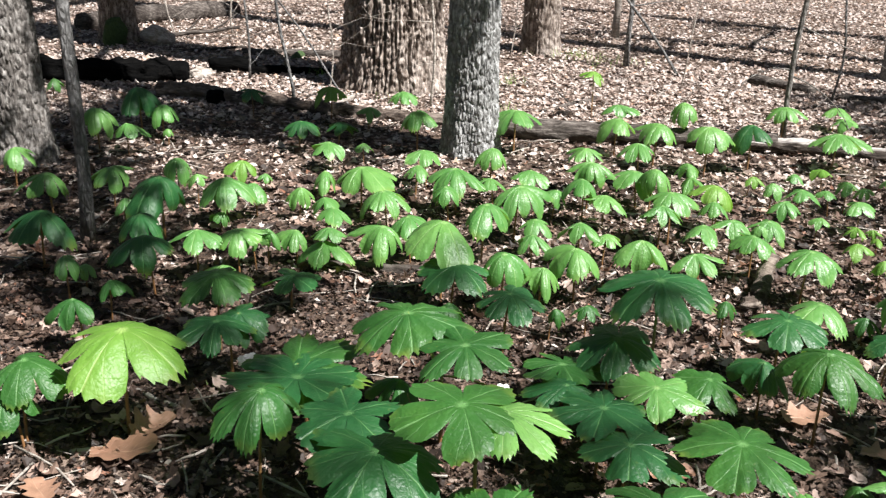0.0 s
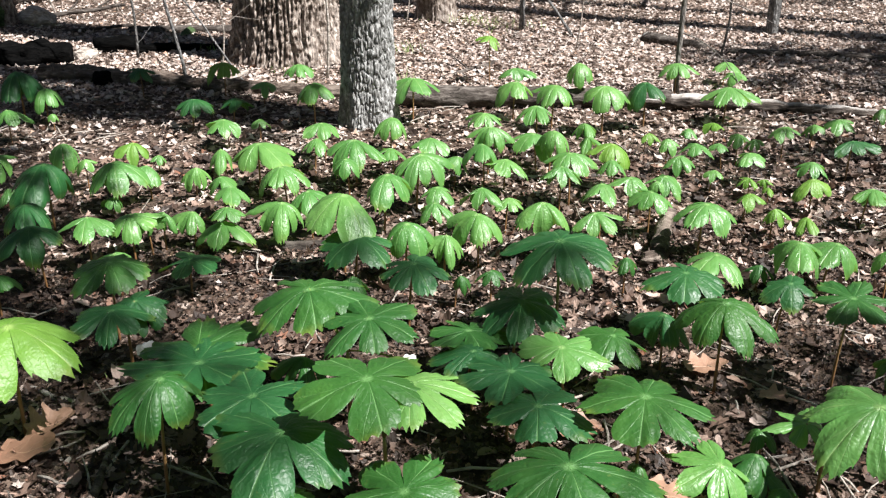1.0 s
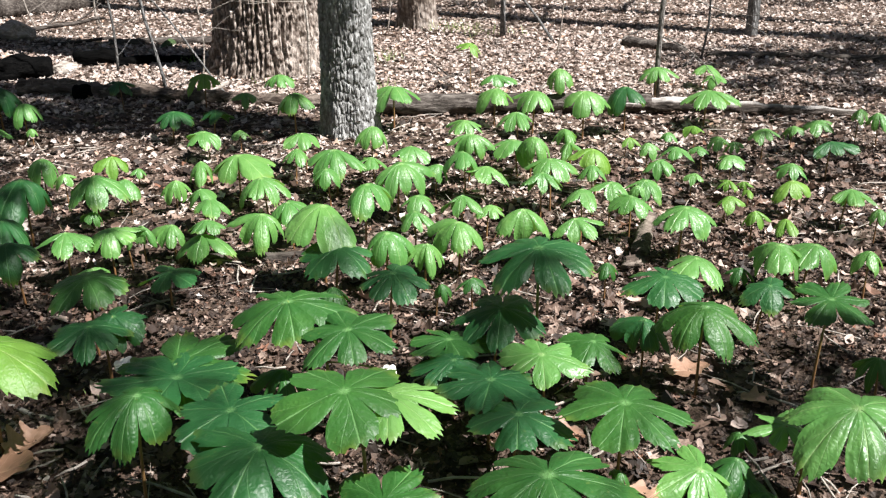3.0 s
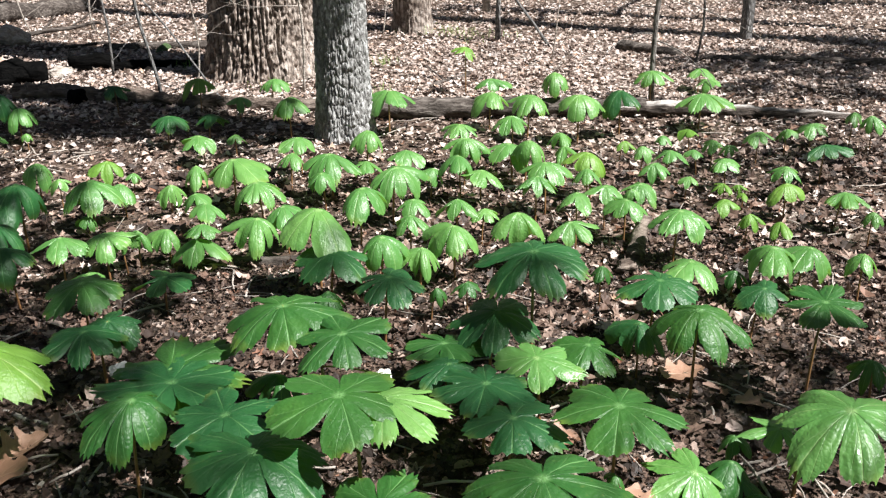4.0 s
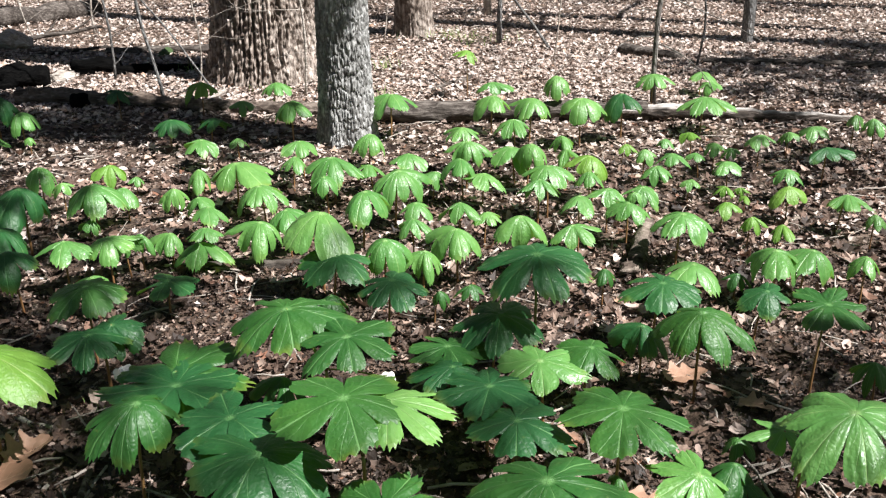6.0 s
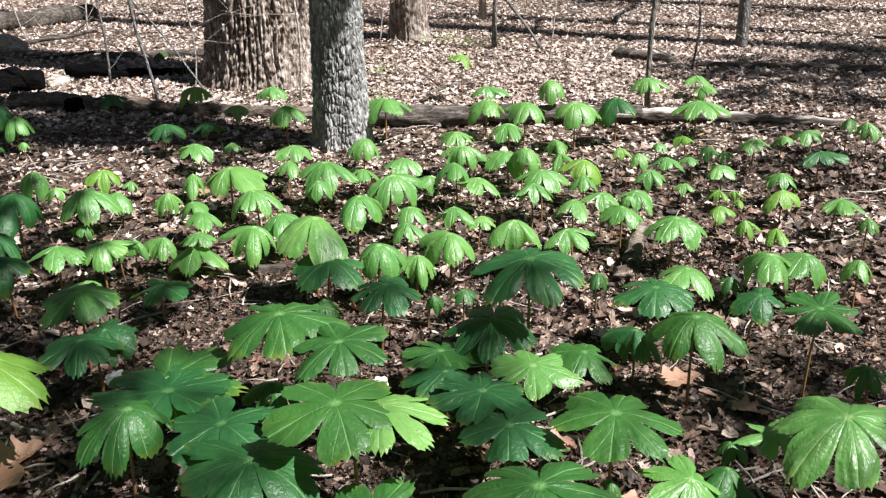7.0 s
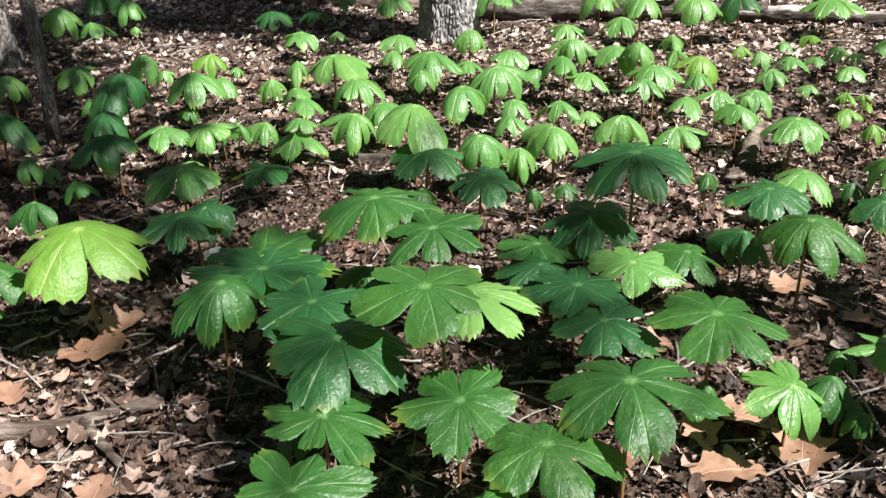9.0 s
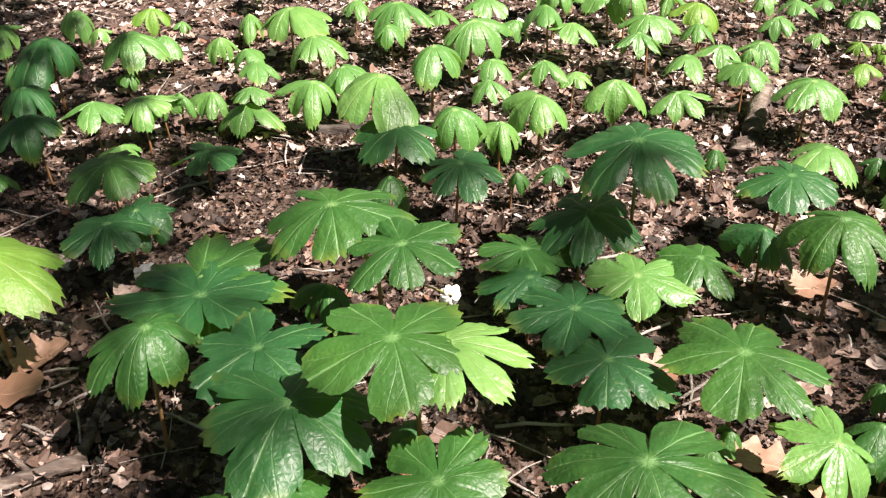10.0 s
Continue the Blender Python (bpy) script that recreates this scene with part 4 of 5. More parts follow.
mayapple(0.99, 3.79, 0.23, LEAF_LIT, 0.143, 39, (0, 0))
mayapple(-0.91, 3.80, 0.09, LEAF_LIT, 0.074, 57, (0, 0))
mayapple(-1.33, 3.82, 0.13, LEAF_LIT, 0.085, 49)
mayapple(-0.23, 3.83, 0.19, LEAF_LIT, 0.164, 45, (0, 0))
mayapple(-1.66, 3.83, 0.23, LEAF_LIT, 0.164, 49)
mayapple(1.67, 3.86, 0.11, LEAF_LIT, 0.073, 45, (0, 0))
mayapple(1.51, 3.89, 0.17, LEAF_LIT, 0.090, 39, (180, 6))
mayapple(-0.92, 3.90, 0.21, LEAF_LIT, 0.169, 45, (225, 6))
mayapple(0.04, 3.95, 0.18, LEAF_LIT, 0.119, 45, (0, 0))
mayapple(1.23, 3.97, 0.21, LEAF_PALE, 0.144, 39, (0, 0))
mayapple(1.87, 3.97, 0.15, LEAF_LIT, 0.101, 39, (180, 6))
mayapple(-0.60, 3.98, 0.15, LEAF_LIT, 0.112, 57, (315, 6))
mayapple(0.75, 3.98, 0.15, LEAF_LIT, 0.116, 33, (0, 6))
mayapple(2.37, 3.99, 0.19, LEAF_DEEP_SHADE, 0.127, 33, (135, 11))
mayapple(-0.81, 4.00, 0.16, LEAF_LIT, 0.115, 57, (0, 6))
mayapple(0.65, 4.02, 0.21, LEAF_LIT, 0.129, 45, (0, 0))
mayapple(0.54, 4.04, 0.15, LEAF_LIT, 0.097, 49)
mayapple(-1.46, 4.06, 0.20, LEAF_LIT, 0.140, 49)
mayapple(-0.34, 4.09, 0.22, LEAF_LIT, 0.199, 33, (180, 6))
mayapple(0.08, 4.11, 0.22, LEAF_LIT, 0.185, 39, (0, 0))
mayapple(-1.10, 4.14, 0.15, LEAF_LIT, 0.087, 45, (315, 11))
mayapple(1.00, 4.14, 0.23, LEAF_LIT, 0.144, 45, (225, 6))
mayapple(1.68, 4.14, 0.15, LEAF_LIT, 0.099, 33, (180, 6))
mayapple(1.55, 4.16, 0.17, LEAF_LIT, 0.083, 39, (0, 0))
mayapple(0.71, 4.20, 0.24, LEAF_LIT, 0.143, 51, (270, 6))
mayapple(1.18, 4.20, 0.18, LEAF_LIT, 0.113, 45, (180, 6))
mayapple(1.82, 4.20, 0.13, LEAF_LIT, 0.076, 39, (0, 0))
mayapple(-1.21, 4.23, 0.20, LEAF_LIT, 0.140, 51, (0, 6))
mayapple(0.25, 4.23, 0.14, LEAF_LIT, 0.115, 39, (0, 0))
mayapple(2.02, 4.25, 0.13, LEAF_LIT, 0.073, 49)
mayapple(0.44, 4.25, 0.18, LEAF_LIT, 0.115, 39, (45, 6))
mayapple(1.95, 4.28, 0.15, LEAF_LIT, 0.085, 49)
mayapple(0.93, 4.28, 0.18, LEAF_LIT, 0.176, 39, (135, 6))
mayapple(-0.53, 4.29, 0.14, LEAF_LIT, 0.133, 51, (315, 6))
mayapple(-0.92, 4.29, 0.18, LEAF_PALE, 0.127, 45, (0, 6))
mayapple(1.18, 4.29, 0.22, LEAF_LIT, 0.104, 39, (225, 6))
mayapple(-0.09, 4.32, 0.17, LEAF_LIT, 0.106, 45, (0, 0))
mayapple(2.20, 4.32, 0.17, LEAF_LIT, 0.102, 33, (135, 11))
mayapple(-2.03, 4.37, 0.19, LEAF_LIT, 0.133, 49)
mayapple(-0.83, 4.38, 0.09, LEAF_LIT, 0.055, 49)
mayapple(2.40, 4.42, 0.15, LEAF_LIT, 0.085, 45, (0, 0))
mayapple(2.85, 4.42, 0.20, LEAF_LIT, 0.113, 51, (225, 6))
mayapple(1.55, 4.44, 0.12, LEAF_PALE, 0.067, 49)
mayapple(0.72, 4.45, 0.24, LEAF_LIT, 0.140, 33, (0, 0))
mayapple(1.76, 4.47, 0.13, LEAF_LIT, 0.073, 49)
mayapple(2.78, 4.47, 0.21, LEAF_LIT, 0.091, 51, (225, 6))
mayapple(-0.07, 4.52, 0.19, LEAF_LIT, 0.123, 33, (270, 6))
mayapple(1.92, 4.53, 0.14, LEAF_PALE, 0.084, 33, (135, 6))
mayapple(2.60, 4.54, 0.14, LEAF_LIT, 0.104, 33, (135, 6))
mayapple(1.00, 4.57, 0.24, LEAF_LIT, 0.154, 39, (315, 6))
mayapple(0.28, 4.64, 0.18, LEAF_LIT, 0.137, 51, (315, 6))
mayapple(-0.57, 4.78, 0.15, LEAF_LIT, 0.115, 33, (0, 0))
mayapple(1.41, 4.80, 0.28, LEAF_LIT, 0.186, 45, (225, 6))
mayapple(-0.40, 4.89, 0.12, LEAF_LIT, 0.083, 39, (0, 0))
mayapple(1.67, 4.91, 0.27, LEAF_DEEP_SHADE, 0.186, 45, (0, 0))
mayapple(1.18, 4.93, 0.26, LEAF_LIT, 0.157, 39, (0, 0))
mayapple(-1.68, 4.96, 0.18, LEAF_LIT, 0.128, 49)
mayapple(2.17, 4.97, 0.22, LEAF_LIT, 0.195, 33, (0, 0))
mayapple(-1.86, 5.00, 0.25, LEAF_LIT, 0.182, 49)
mayapple(-0.12, 5.09, 0.26, LEAF_LIT, 0.176, 39, (135, 6))
mayapple(-0.76, 5.11, 0.18, LEAF_DEEP_SHADE, 0.140, 33, (0, 0))
mayapple(-0.54, 5.12, 0.18, LEAF_DEEP_SHADE, 0.125, 33, (45, 6))
mayapple(1.00, 5.16, 0.23, LEAF_LIT, 0.174, 39, (270, 11))
mayapple(-1.52, 5.17, 0.10, LEAF_LIT, 0.061, 49)
mayapple(0.43, 5.17, 0.26, LEAF_LIT, 0.209, 39, (0, 0))
mayapple(-1.58, 5.30, 0.21, LEAF_LIT, 0.152, 49)
mayapple(-1.73, 5.34, 0.30, LEAF_DEEP_SHADE, 0.218, 49)
mayapple(1.44, 5.45, 0.27, LEAF_LIT, 0.176, 51, (225, 6))
mayapple(1.06, 5.52, 0.23, LEAF_LIT, 0.137, 33, (0, 0))
mayapple(2.08, 5.58, 0.23, LEAF_LIT, 0.154, 33, (225, 6))
mayapple(-0.42, 5.60, 0.16, LEAF_LIT, 0.101, 39, (270, 6))
mayapple(2.45, 5.60, 0.16, LEAF_LIT, 0.111, 33, (225, 6))
mayapple(-1.18, 5.85, 0.20, LEAF_DEEP_SHADE, 0.116, 33, (270, 6))
mayapple(-0.68, 5.89, 0.22, LEAF_PALE, 0.160, 45, (0, 0))
mayapple(2.54, 5.92, 0.16, LEAF_LIT, 0.129, 33, (270, 6))
mayapple(-0.24, 6.09, 0.16, LEAF_LIT, 0.136, 39, (0, 0))
mayapple(1.01, 6.17, 0.31, LEAF_PALE, 0.109, 33, (315, 17))
mayapple(-2.56, 6.22, 0.16, LEAF_LIT, 0.109, 49)


# ---- unseen trees and boughs, added to shade the ground, plants and trunks ----
DROP = Vector((TO_SUN.x, TO_SUN.y, 0)) / TO_SUN.z


def shade_boughs(t, x, y, seed, boughs, lean=(0, 0)):
    """Unseen leafy boughs added to a tree at x, y; each bough (x, y, height, spread, fill) is hung so that its shade
    falls on x, y.
    """
    rng = random.Random(seed)
    pieces, verts, faces = [], [], []
    for gx, gy, z, spread, fill in boughs:
        c = Vector((gx, gy, 0)) + DROP * z + Vector((0, 0, z)) - Vector((x, y, 0))
        z0 = max(1.9, z - 0.25 * math.hypot(c.x, c.y))
        a = Vector((lean[0] * z0, lean[1] * z0, z0))
        line = [a.lerp(c, k / 7) + Vector((rng.gauss(0, 0.03), rng.gauss(0, 0.03), 0.12 * math.sin(math.pi * k / 7))) for k in range(8)]
        pieces.append(tube(line, [0.015 - 0.0017 * k for k in range(8)], 6))
        for _ in range(7):
            w = Vector((rng.gauss(0, 1), rng.gauss(0, 1), rng.gauss(0, 0.5))).normalized() * spread
            pieces.append(tube([line[-2], line[-1] + w * 0.5, line[-1] + w], [0.006, 0.005, 0.003], 5))
        for _ in range(int(fill * 760 * spread ** 2 + 6)):
            while True:
                q = Vector((rng.uniform(-1, 1), rng.uniform(-1, 1), rng.uniform(-1, 1)))
                if q.length < 1:
                    break
            p = c + q * spread + Vector((rng.gauss(0, 0.06), rng.gauss(0, 0.06), 0))
            u = Vector((rng.gauss(0, 1), rng.gauss(0, 1), rng.gauss(0, 0.5))).normalized()
            v = u.orthogonal().normalized()
            s = rng.uniform(0.04, 0.085)
            n = len(verts)
            verts += [p - u * s, p - u * s * 0.2 + v * s * 0.55, p + u * s, p - u * s * 0.2 - v * s * 0.55]
            faces.append((n, n + 1, n + 2, n + 3))
    part("limbs", mesh_of("limbs", *joined(pieces), BARK_OAK), t)
    part("crown", mesh_of("crown", verts, faces, CANOPY, smooth=False), t)


def shade_tree(x, y, r, height, seed, label, boughs, lean=(0, 0)):
    t = thing("tree", (x, y, ground_z(x, y) - 0.02), label, "tree", "woodland trees")
    part("trunk", trunk_mesh("trunk", r, height, BARK_OAK, seed, lean=lean, sides=30, rings=24, fine_to=2.0, furrow=0.01, flare=0.3), t)
    shade_boughs(t, x, y, seed, boughs, lean)
    return t


# boughs above the view, added to darken ground, plants and two other trunks
shade_boughs(GREY_OAK, 0.19, 5.21, 45, ((-1.62, 5.86, 5.6, 0.46, 3.6), (-1.12, 5.68, 5.2, 0.40, 3.8), (-0.86, 5.98, 5.9, 0.30, 3.0), (-0.58, 5.55, 5.0, 0.28, 3.4), (-2.05, 5.97, 5.8, 0.36, 2.0), (-2.30, 5.69, 6.0, 0.5, 2.4),
    (-1.90, 4.73, 5.3, 0.4, 1.6), (-0.50, 5.21, 5.0, 0.26, 2.2), (-1.65, 4.19, 4.8, 0.34, 2.4), (-2.35, 5.32, 5.2, 0.34, 2.8),
    (-2.22, 5.26, 5.6, 0.26, 3.6), (-0.60, 7.34, 5.6, 0.14, 6.0), (-0.76, 7.43, 5.7, 0.15, 6.0), (-0.93, 7.52, 5.8, 0.16, 6.0), (-1.10, 7.62, 6.0, 0.17, 6.0),
    (-1.02, 3.63, 5.0, 0.24, 0.9), (-1.25, 4.07, 5.2, 0.2, 0.6), (-1.65, 3.77, 5.2, 0.28, 1.6), (-1.42, 3.32, 4.9, 0.28, 2.0), (-1.22, 3.09, 4.8, 0.16, 2.4)))


# three trees out of view, put here only to cast dappled shade
shade_tree(2.3, -1.3, 0.14, 8.0, 33, "unseen leafy young oak added to shade the mayapples", (
    (-0.62, 3.20, 4.5, 0.14, 1.4), (-0.95, 2.95, 4.2, 0.16, 1.6), (1.50, 2.30, 4.2, 0.12, 1.4), (1.20, 2.16, 4.2, 0.12, 1.4), (0.74, 2.18, 4.4, 0.08, 1.2)))
shade_tree(5.2, -3.2, 0.19, 11.0, 34, "unseen tall leafy oak added to shade the foreground", (
    (-0.72, 2.20, 8.8, 0.2, 1.0), (-0.42, 1.80, 8.6, 0.15, 0.8), (-0.82, 2.52, 9.0, 0.22, 1.1), (-0.95, 2.85, 9.2, 0.2, 0.7),
    (0.28, 2.08, 8.6, 0.16, 0.9), (0.36, 2.46, 8.9, 0.14, 0.6), (1.18, 2.04, 8.7, 0.18, 0.9), (1.42, 2.12, 8.9, 0.18, 1.2), (0.06, 2.74, 8.9, 0.14, 0.8), (-0.08, 3.02, 9.0, 0.10, 0.8), (-0.50, 2.60, 9.2, 0.15, 1.3)))
shade_tree(6.0, 2.1, 0.09, 4.8, 35, "unseen young oak added to shade plants on the right", (
    (2.50, 4.44, 4.4, 0.28, 1.4), (1.95, 4.29, 4.0, 0.14, 1.0), (2.70, 5.07, 4.6, 0.25, 1.0)))
# two unseen trunks set along dark ground bands; their boughs are added shade
shade_tree(7.5, 5.62, 0.17, 12.0, 37, "unseen tall oak with sparse leaves in leaf litter", (
    (2.95, 6.00, 5.0, 0.28, 1.6), (3.5, 5.75, 5.1, 0.3, 1.6), (3.00, 6.83, 5.0, 0.42, 2.0), (3.65, 6.52, 5.2, 0.5, 2.2), (4.30, 6.74, 5.4, 0.5, 2.2), (3.40, 7.22, 5.8, 0.3, 0.9), (4.60, 7.49, 6.0, 0.4, 2.0)))
shade_tree(8.7, 7.9, 0.15, 12.0, 39, "unseen tall slim oak far off in leaf litter", ((5.00, 9.89, 6.0, 0.5, 1.0), (3.20, 10.93, 6.5, 0.4, 0.8)))


def far_woods():
    """Trunks and leafy tops all round, out of view, added to block light from the low sky."""
    rng = random.Random(77)
    pieces, tops, leaves = [], [], []
    for _ in range(190):
        a, d = rng.uniform(0, math.tau), rng.uniform(17, 46)
        x, y = d * math.cos(a), 4 + d * math.sin(a)
        h, r = rng.uniform(9, 17), rng.uniform(0.1, 0.3)
        pieces.append(tube([(x, y, -0.1), (x + rng.gauss(0, 0.1), y, h * 0.5), (x + rng.gauss(0, 0.3), y, h)], [r * 1.2, r, r * 0.4], 8, closed=False))
        for _ in range(46):
            tops.append((Vector((x + rng.gauss(0, 1.6), y + rng.gauss(0, 1.6), rng.uniform(0.25, 1.0) * h)), 0))
    tagged(new("far_trunks", mesh_of("far_trunks", *joined(pieces), BARK_OAK)), "unseen oak trunks added all round to cut sky light", "woods", kind="stuff")
    tagged(new("far_foliage", mesh_of("far_foliage", *crown_leaves(tops, rng, 9, 0.5, 0.14), CANOPY, smooth=False)), "unseen spring foliage added all round to cut sky light", "woods", kind="stuff")


far_woods()


# ---- large dead leaves ----
def oak_leaf(x, y, size, yaw, seed, label="dry reddish-brown oak leaf lying on litter", lift=0.022, tip=0.0):
    rng = random.Random(seed)
    rows, cols = 22, 9
    verts, uvs = [], []
    curl, roll, twist = rng.uniform(0.1, 0.6), rng.uniform(-0.4, 0.4), rng.uniform(-0.6, 0.6)
    for i in range(rows):
        s = i / (rows - 1)
        lobe = 0.55 + 0.45 * math.cos(s * math.tau * 3.2 + rng.uniform(-0.2, 0.2))
        w = size * (0.06 + 0.40 * math.sin(math.pi * min(1, s * 0.95 + 0.04)) ** 0.8 * (0.42 + 0.58 * lobe))
        for j in range(cols):
            u = j / (cols - 1) * 2 - 1
            px, py = (s - 0.5) * size, u * w
            z = curl * py * py / size * 2.6 + roll * px * px / size + twist * px * py / size * 1.2 + 0.05 * size * noise.noise((px * 26, py * 26, seed)) - 0.03 * size * math.exp(-(u / 0.15) ** 2)
            verts.append((px, py, z))
            uvs.append((0.5 + 0.5 * u, s))
    faces = [(i * cols + j, i * cols + j + 1, (i + 1) * cols + j + 1, (i + 1) * cols + j) for i in range(rows - 1) for j in range(cols - 1)]
    low = min(v[2] for v in verts)
    ob = new("oak_leaf", mesh_of("oak_leaf", verts, faces, OAK_LEAF, uvs=uvs))
    ob.matrix_world = pose(x, y, ground_z(x, y) + lift - low * 0.6, rng.uniform(-8, 8), tip + rng.uniform(-8, 8), yaw)
    return tagged(ob, label, "dead leaf", "large dead oak leaves")


for k, (x, y, size, yaw) in enumerate(((-0.78, 2.07, 0.17, 10), (-0.74, 2.19, 0.13, 48), (0.76, 1.76, 0.15, -25), (0.69, 1.58, 0.16, 5), (0.86, 1.63, 0.16, 70), (0.35, 1.60, 0.11, 30), (0.66, 1.72, 0.12, 100),
                                      (1.06, 2.32, 0.13, 4), (1.20, 2.14, 0.10, -30), (0.62, 2.03, 0.12, 12), (0.46, 1.62, 0.10, -60), (-0.93, 1.90, 0.11, 130), (-0.80, 1.60, 0.13, 20), (-0.62, 1.55, 0.12, 80)), 1):
    oak_leaf(x, y, size, yaw, k)
oak_leaf(2.69, 5.22, 0.10, 80, 41, "upright rusty-red dead leaf against a log", 0.04, 60)
oak_leaf(2.68, 4.86, 0.07, 20, 42, "small orange-red dead leaf on litter", 0.03)
oak_leaf(-0.49, 4.34, 0.10, 15, 43, "orange-brown dead leaf on litter", 0.03)
oak_leaf(-2.05, 6.15, 0.12, 30, 44, "bright orange dead leaf beside the charred log", 0.05, 35)

# ---- thin stems and twigs at the back ----
sapling(-1.45, 7.14, 0.009, 3.0, 21, "thin crooked stem with many bare twigs", lean=(-0.03, 0.0), wander=0.12, twigs=((0.15, 40, 0.8, 0.4), (0.25, 300, 0.9, 0.45), (0.35, 80, 0.5, 0.5), (0.5, 250, 0.6, 0.4)))
sapling(-0.95, 6.16, 0.011, 3.0, 22, "thin dark leaning sapling behind a log", lean=(-0.16, 0.04), wander=0.10, twigs=((0.3, 290, 0.3, 0.45), (0.1, 70, 0.35, 0.25)))
sapling(-0.56, 6.24, 0.007, 2.2, 23, "thin pale twig leaning over a log", lean=(-0.75, 0.3), wander=0.08)
sapling(-0.80, 6.62, 0.006, 2.5, 24, "thin pale bare stem before the thick oak", lean=(0.02, 0.0), wander=0.14, twigs=((0.5, 100, 0.25, 0.5), (0.42, 120, 0.1, 0.45), (0.35, 60, 0.4, 0.4)), material=WOOD_PALE)
sapling(-0.06, 6.28, 0.009, 2.2, 25, "thin pale stem between two oak trunks", wander=0.05, twigs=((0.35, 280, -0.25, 0.45), (0.62, 270, 0.1, 0.5)), material=WOOD_PALE)
sapling(1.99, 7.80, 0.012, 3.5, 26, "thin dark dead pole leaning in leaf litter", lean=(-0.75, 0.45), wander=0.05)
sapling(1.82, 7.12, 0.006, 2.4, 27, "thin pale twig standing in leaf litter", lean=(0.12, 0.0), wander=0.12, material=WOOD_PALE)
sapling(0.62, 8.55, 0.006, 2.0, 28, "thin pale twig beside an oak trunk", lean=(0.1, 0.0), wander=0.1, material=WOOD_PALE, twigs=((0.3, 60, 0.8, 0.4),))
sapling(1.42, 6.05, 0.005, 0.32, 29, "short pale forked twig behind a log", lean=(0.9, 0.1), wander=0.05, material=WOOD_PALE)
sapling(-2.1, 9.6, 0.010, 1.3, 30, "bare pale branching shrub far off", lean=(0.1, 0), wander=0.1, material=WOOD_PALE, twigs=((0.2, 60, 0.9, 0.5), (0.3, 290, 0.8, 0.5)))
sapling(-2.55, 9.2, 0.008, 1.0, 31, "bare pale twiggy stem far off", lean=(-0.1, 0), wander=0.1, material=WOOD_PALE, twigs=((0.2, 80, 0.9, 0.4),))
fallen("branch", "dead forked branch lying far off", ((-2.75, 9.0, 0), (-1.95, 9.25, 0.1)), (0.025, 0.014), WOOD_OLD, 51, category="branch", stubs=((0.4, 20, 0.5, 0.3, 0.01), (0.7, 60, 0.6, 0.3, 0.01)), sides=10)
fallen("branch", "dark dead branch on leaf litter far off", ((-2.3, 8.3, 0), (-1.75, 8.55, 0.03)), (0.016, 0.012), WOOD_OLD, 52, category="branch", sides=10)
fallen("stick", "pale broken stick leaning on a log", ((-0.78, 6.16, 0), (-0.58, 6.32, 0.08)), (0.012, 0.014), WOOD_PALE, 53, category="stick", sides=9)
fallen("stick", "thin curved brown stick among mayapples", ((0.72, 3.02, 0), (0.98, 3.20, 0)), (0.006, 0.005), WOOD_PALE, 54, category="stick", bend=0.3, sides=8)
fallen("stick", "pale stick lying under mayapple leaves", ((0.45, 3.05, 0), (0.80, 3.62, 0)), (0.005, 0.006), WOOD_PALE, 55, category="stick", bend=0.2, sides=8)
fallen("branch", "low dead branch in sunlit leaf litter", ((0.7, 6.35, 0), (1.15, 6.75, 0)), (0.012, 0.02), WOOD_OLD, 56, category="branch", sides=9, stubs=((0.5, 320, 0.5, 0.2, 0.008),))


def chunk(x, y, size, seed, material, label, name="wood_chunk", category="wood"):
    """A broken lump with an uneven outline, sunk a little into the litter."""
    bm = bmesh.new()
    bmesh.ops.create_icosphere(bm, subdivisions=3, radius=1)
    for v in bm.verts:
        n = 1 + 0.35 * noise.noise(v.co * 1.3 + Vector((seed, 0, 0))) + 0.15 * noise.noise(v.co * 4 + Vector((seed, 0, 0)))
        v.co = Vector((v.co.x * size[0], v.co.y * size[1], v.co.z * size[2])) * 0.5 * n
    me = bpy.data.meshes.new(name)
    bm.to_mesh(me)
    bm.free()
    me.materials.append(material)
    ob = new(name, me)
    ob.matrix_world = pose(x, y, ground_z(x, y) + size[2] * 0.32, 0, 0, seed * 37)
    return tagged(ob, label, category)


chunk(-1.84, 7.22, (0.19, 0.12, 0.10), 1, WOOD_PALE, "pale broken wood lump beside charred log")
chunk(-1.50, 6.34, (0.26, 0.14, 0.11), 2, WOOD_CHAR, "charred black wood lump against a fallen log")
chunk(-1.34, 6.40, (0.10, 0.08, 0.10), 8, WOOD_PALE, "pale broken wood piece against a fallen log")
chunk(-2.45, 6.95, (0.10, 0.08, 0.06), 3, WOOD_PALE, "pale wood chip on charred log")
chunk(-2.6, 8.75, (0.35, 0.25, 0.2), 4, WOOD_PALE, "weathered pinkish rotten stump by a trunk")
chunk(-0.84, 2.62, (0.14, 0.05, 0.03), 9, WOOD_PALE, "pale weathered bark flake lying on litter", "bark_flake", "bark")
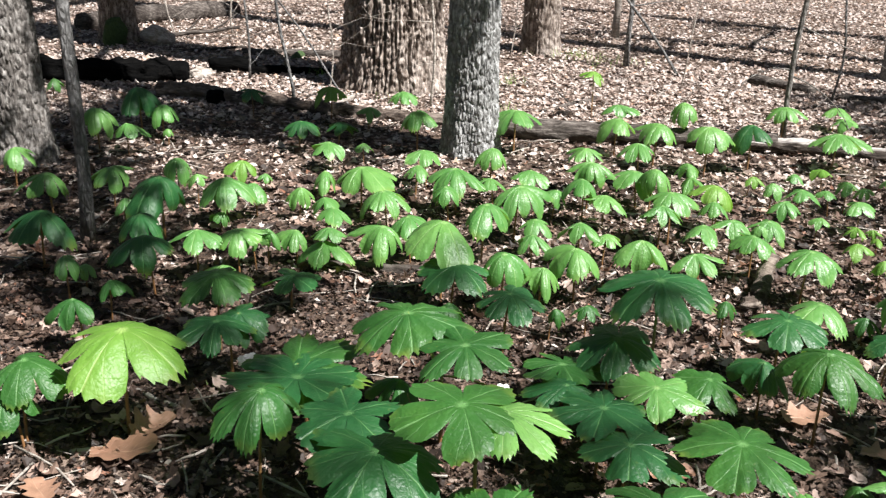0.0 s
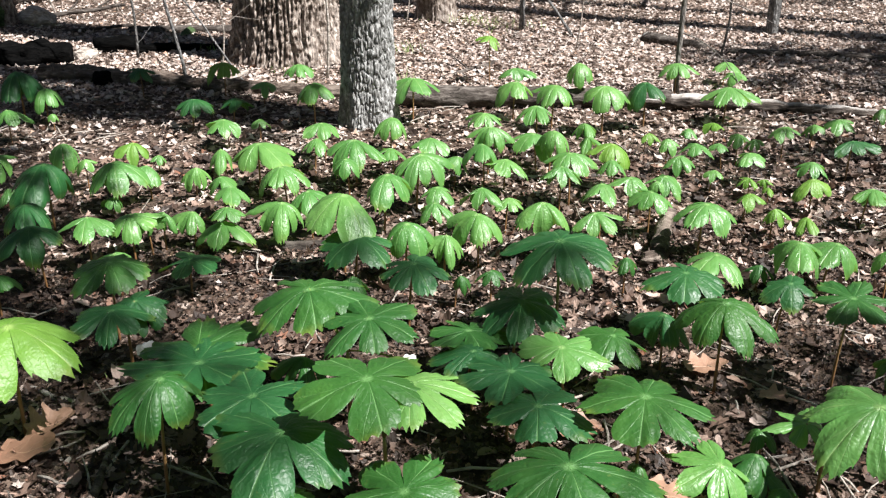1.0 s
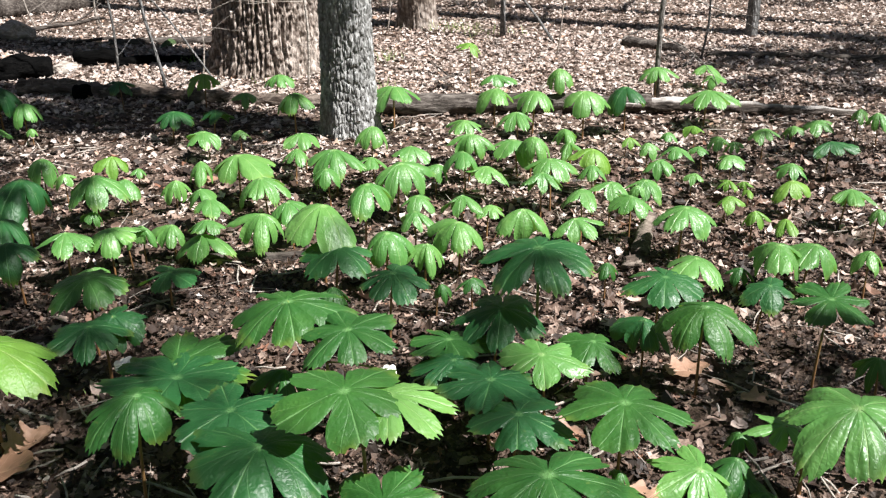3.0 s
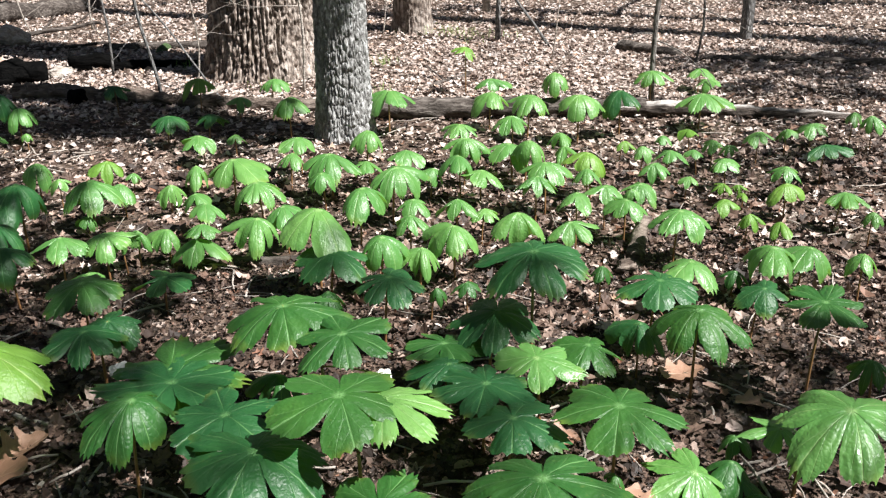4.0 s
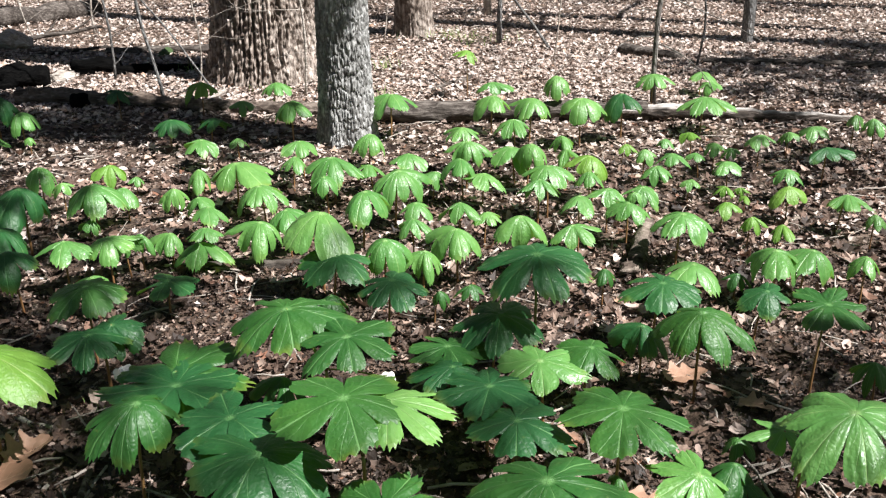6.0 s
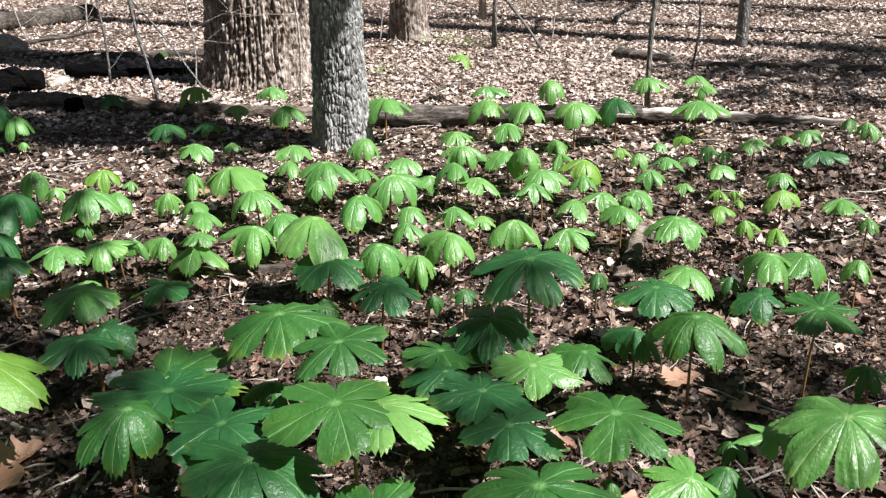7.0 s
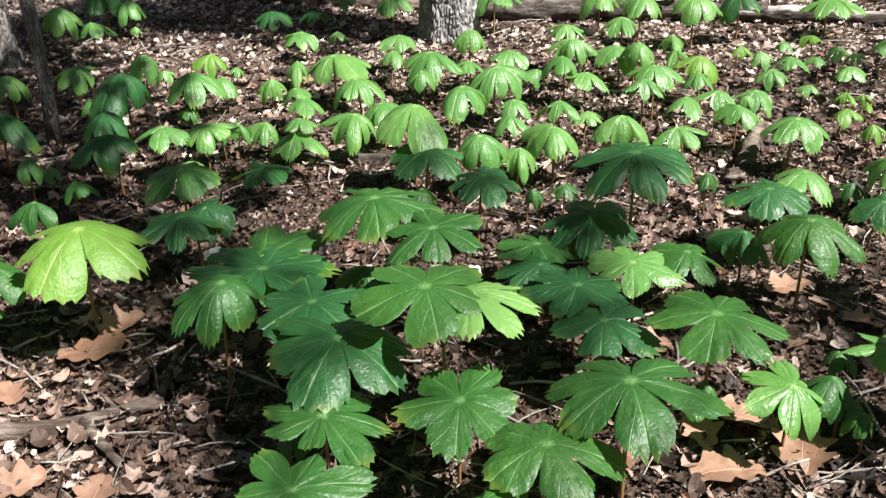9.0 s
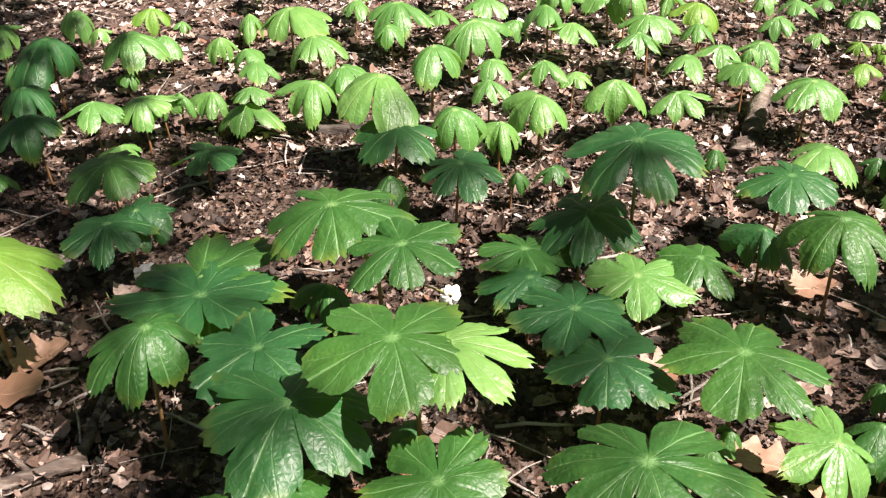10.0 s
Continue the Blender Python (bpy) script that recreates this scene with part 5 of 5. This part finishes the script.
chunk(1.15, 3.10, (0.10, 0.08, 0.06), 5, WOOD_BROWN, "dark rotten knot of wood on leaves")


def moss_material():
    n = Nodes("moss")
    grain = n.noise(n.coords("Object"), 60.0)
    n.set(Base_Color=n.ramp(grain, (0.3, (0.018, 0.04, 0.01)), (0.7, (0.05, 0.09, 0.022))), Roughness=0.95)
    n.bump(grain, 1.0, 0.02)
    return n.material


MOSS = moss_material()
chunk(-2.95, 8.62, (0.22, 0.12, 0.30), 6, MOSS, "green moss cushion at the foot of a trunk", "moss", "moss")
chunk(-1.22, 8.20, (0.4, 0.10, 0.07), 7, MOSS, "dark green moss on a fallen log", "moss", "moss")


def grass_tuft(x, y, blades, height, spread, seed):
    rng = random.Random(seed)
    verts, faces = [], []
    for _ in range(blades):
        bx, by, a = rng.gauss(0, spread), rng.gauss(0, spread * 0.6), rng.uniform(0, math.tau)
        h, out, w = height * rng.uniform(0.5, 1.1), rng.uniform(0.2, 0.7), rng.uniform(0.0015, 0.003)
        n = len(verts)
        for i in range(4):
            s = i / 3
            cx, cy, z = bx + math.cos(a) * out * h * s * s, by + math.sin(a) * out * h * s * s, h * s * (1 - 0.25 * s)
            ww = w * (1 - 0.9 * s)
            verts += [(cx - math.sin(a) * ww, cy + math.cos(a) * ww, z), (cx + math.sin(a) * ww, cy - math.cos(a) * ww, z)]
        faces += [(n + 2 * i, n + 2 * i + 1, n + 2 * i + 3, n + 2 * i + 2) for i in range(3)]
    ob = new("grass_tuft", mesh_of("grass_tuft", verts, faces, LEAF_PALE))
    ob.matrix_world = pose(x, y, ground_z(x, y))
    return tagged(ob, "thin tuft of fresh green grass in litter", "grass", kind="stuff")


for k, (x, y, blades, height, spread) in enumerate(((-0.95, 7.4, 18, 0.10, 0.04), (-0.28, 6.62, 22, 0.10, 0.06), (1.2, 8.6, 70, 0.12, 0.16), (0.55, 7.2, 25, 0.14, 0.05), (0.45, 6.2, 16, 0.12, 0.05), (1.5, 8.3, 40, 0.1, 0.15), (-0.6, 2.42, 8, 0.05, 0.03))):
    grass_tuft(x, y, blades, height, spread, k)
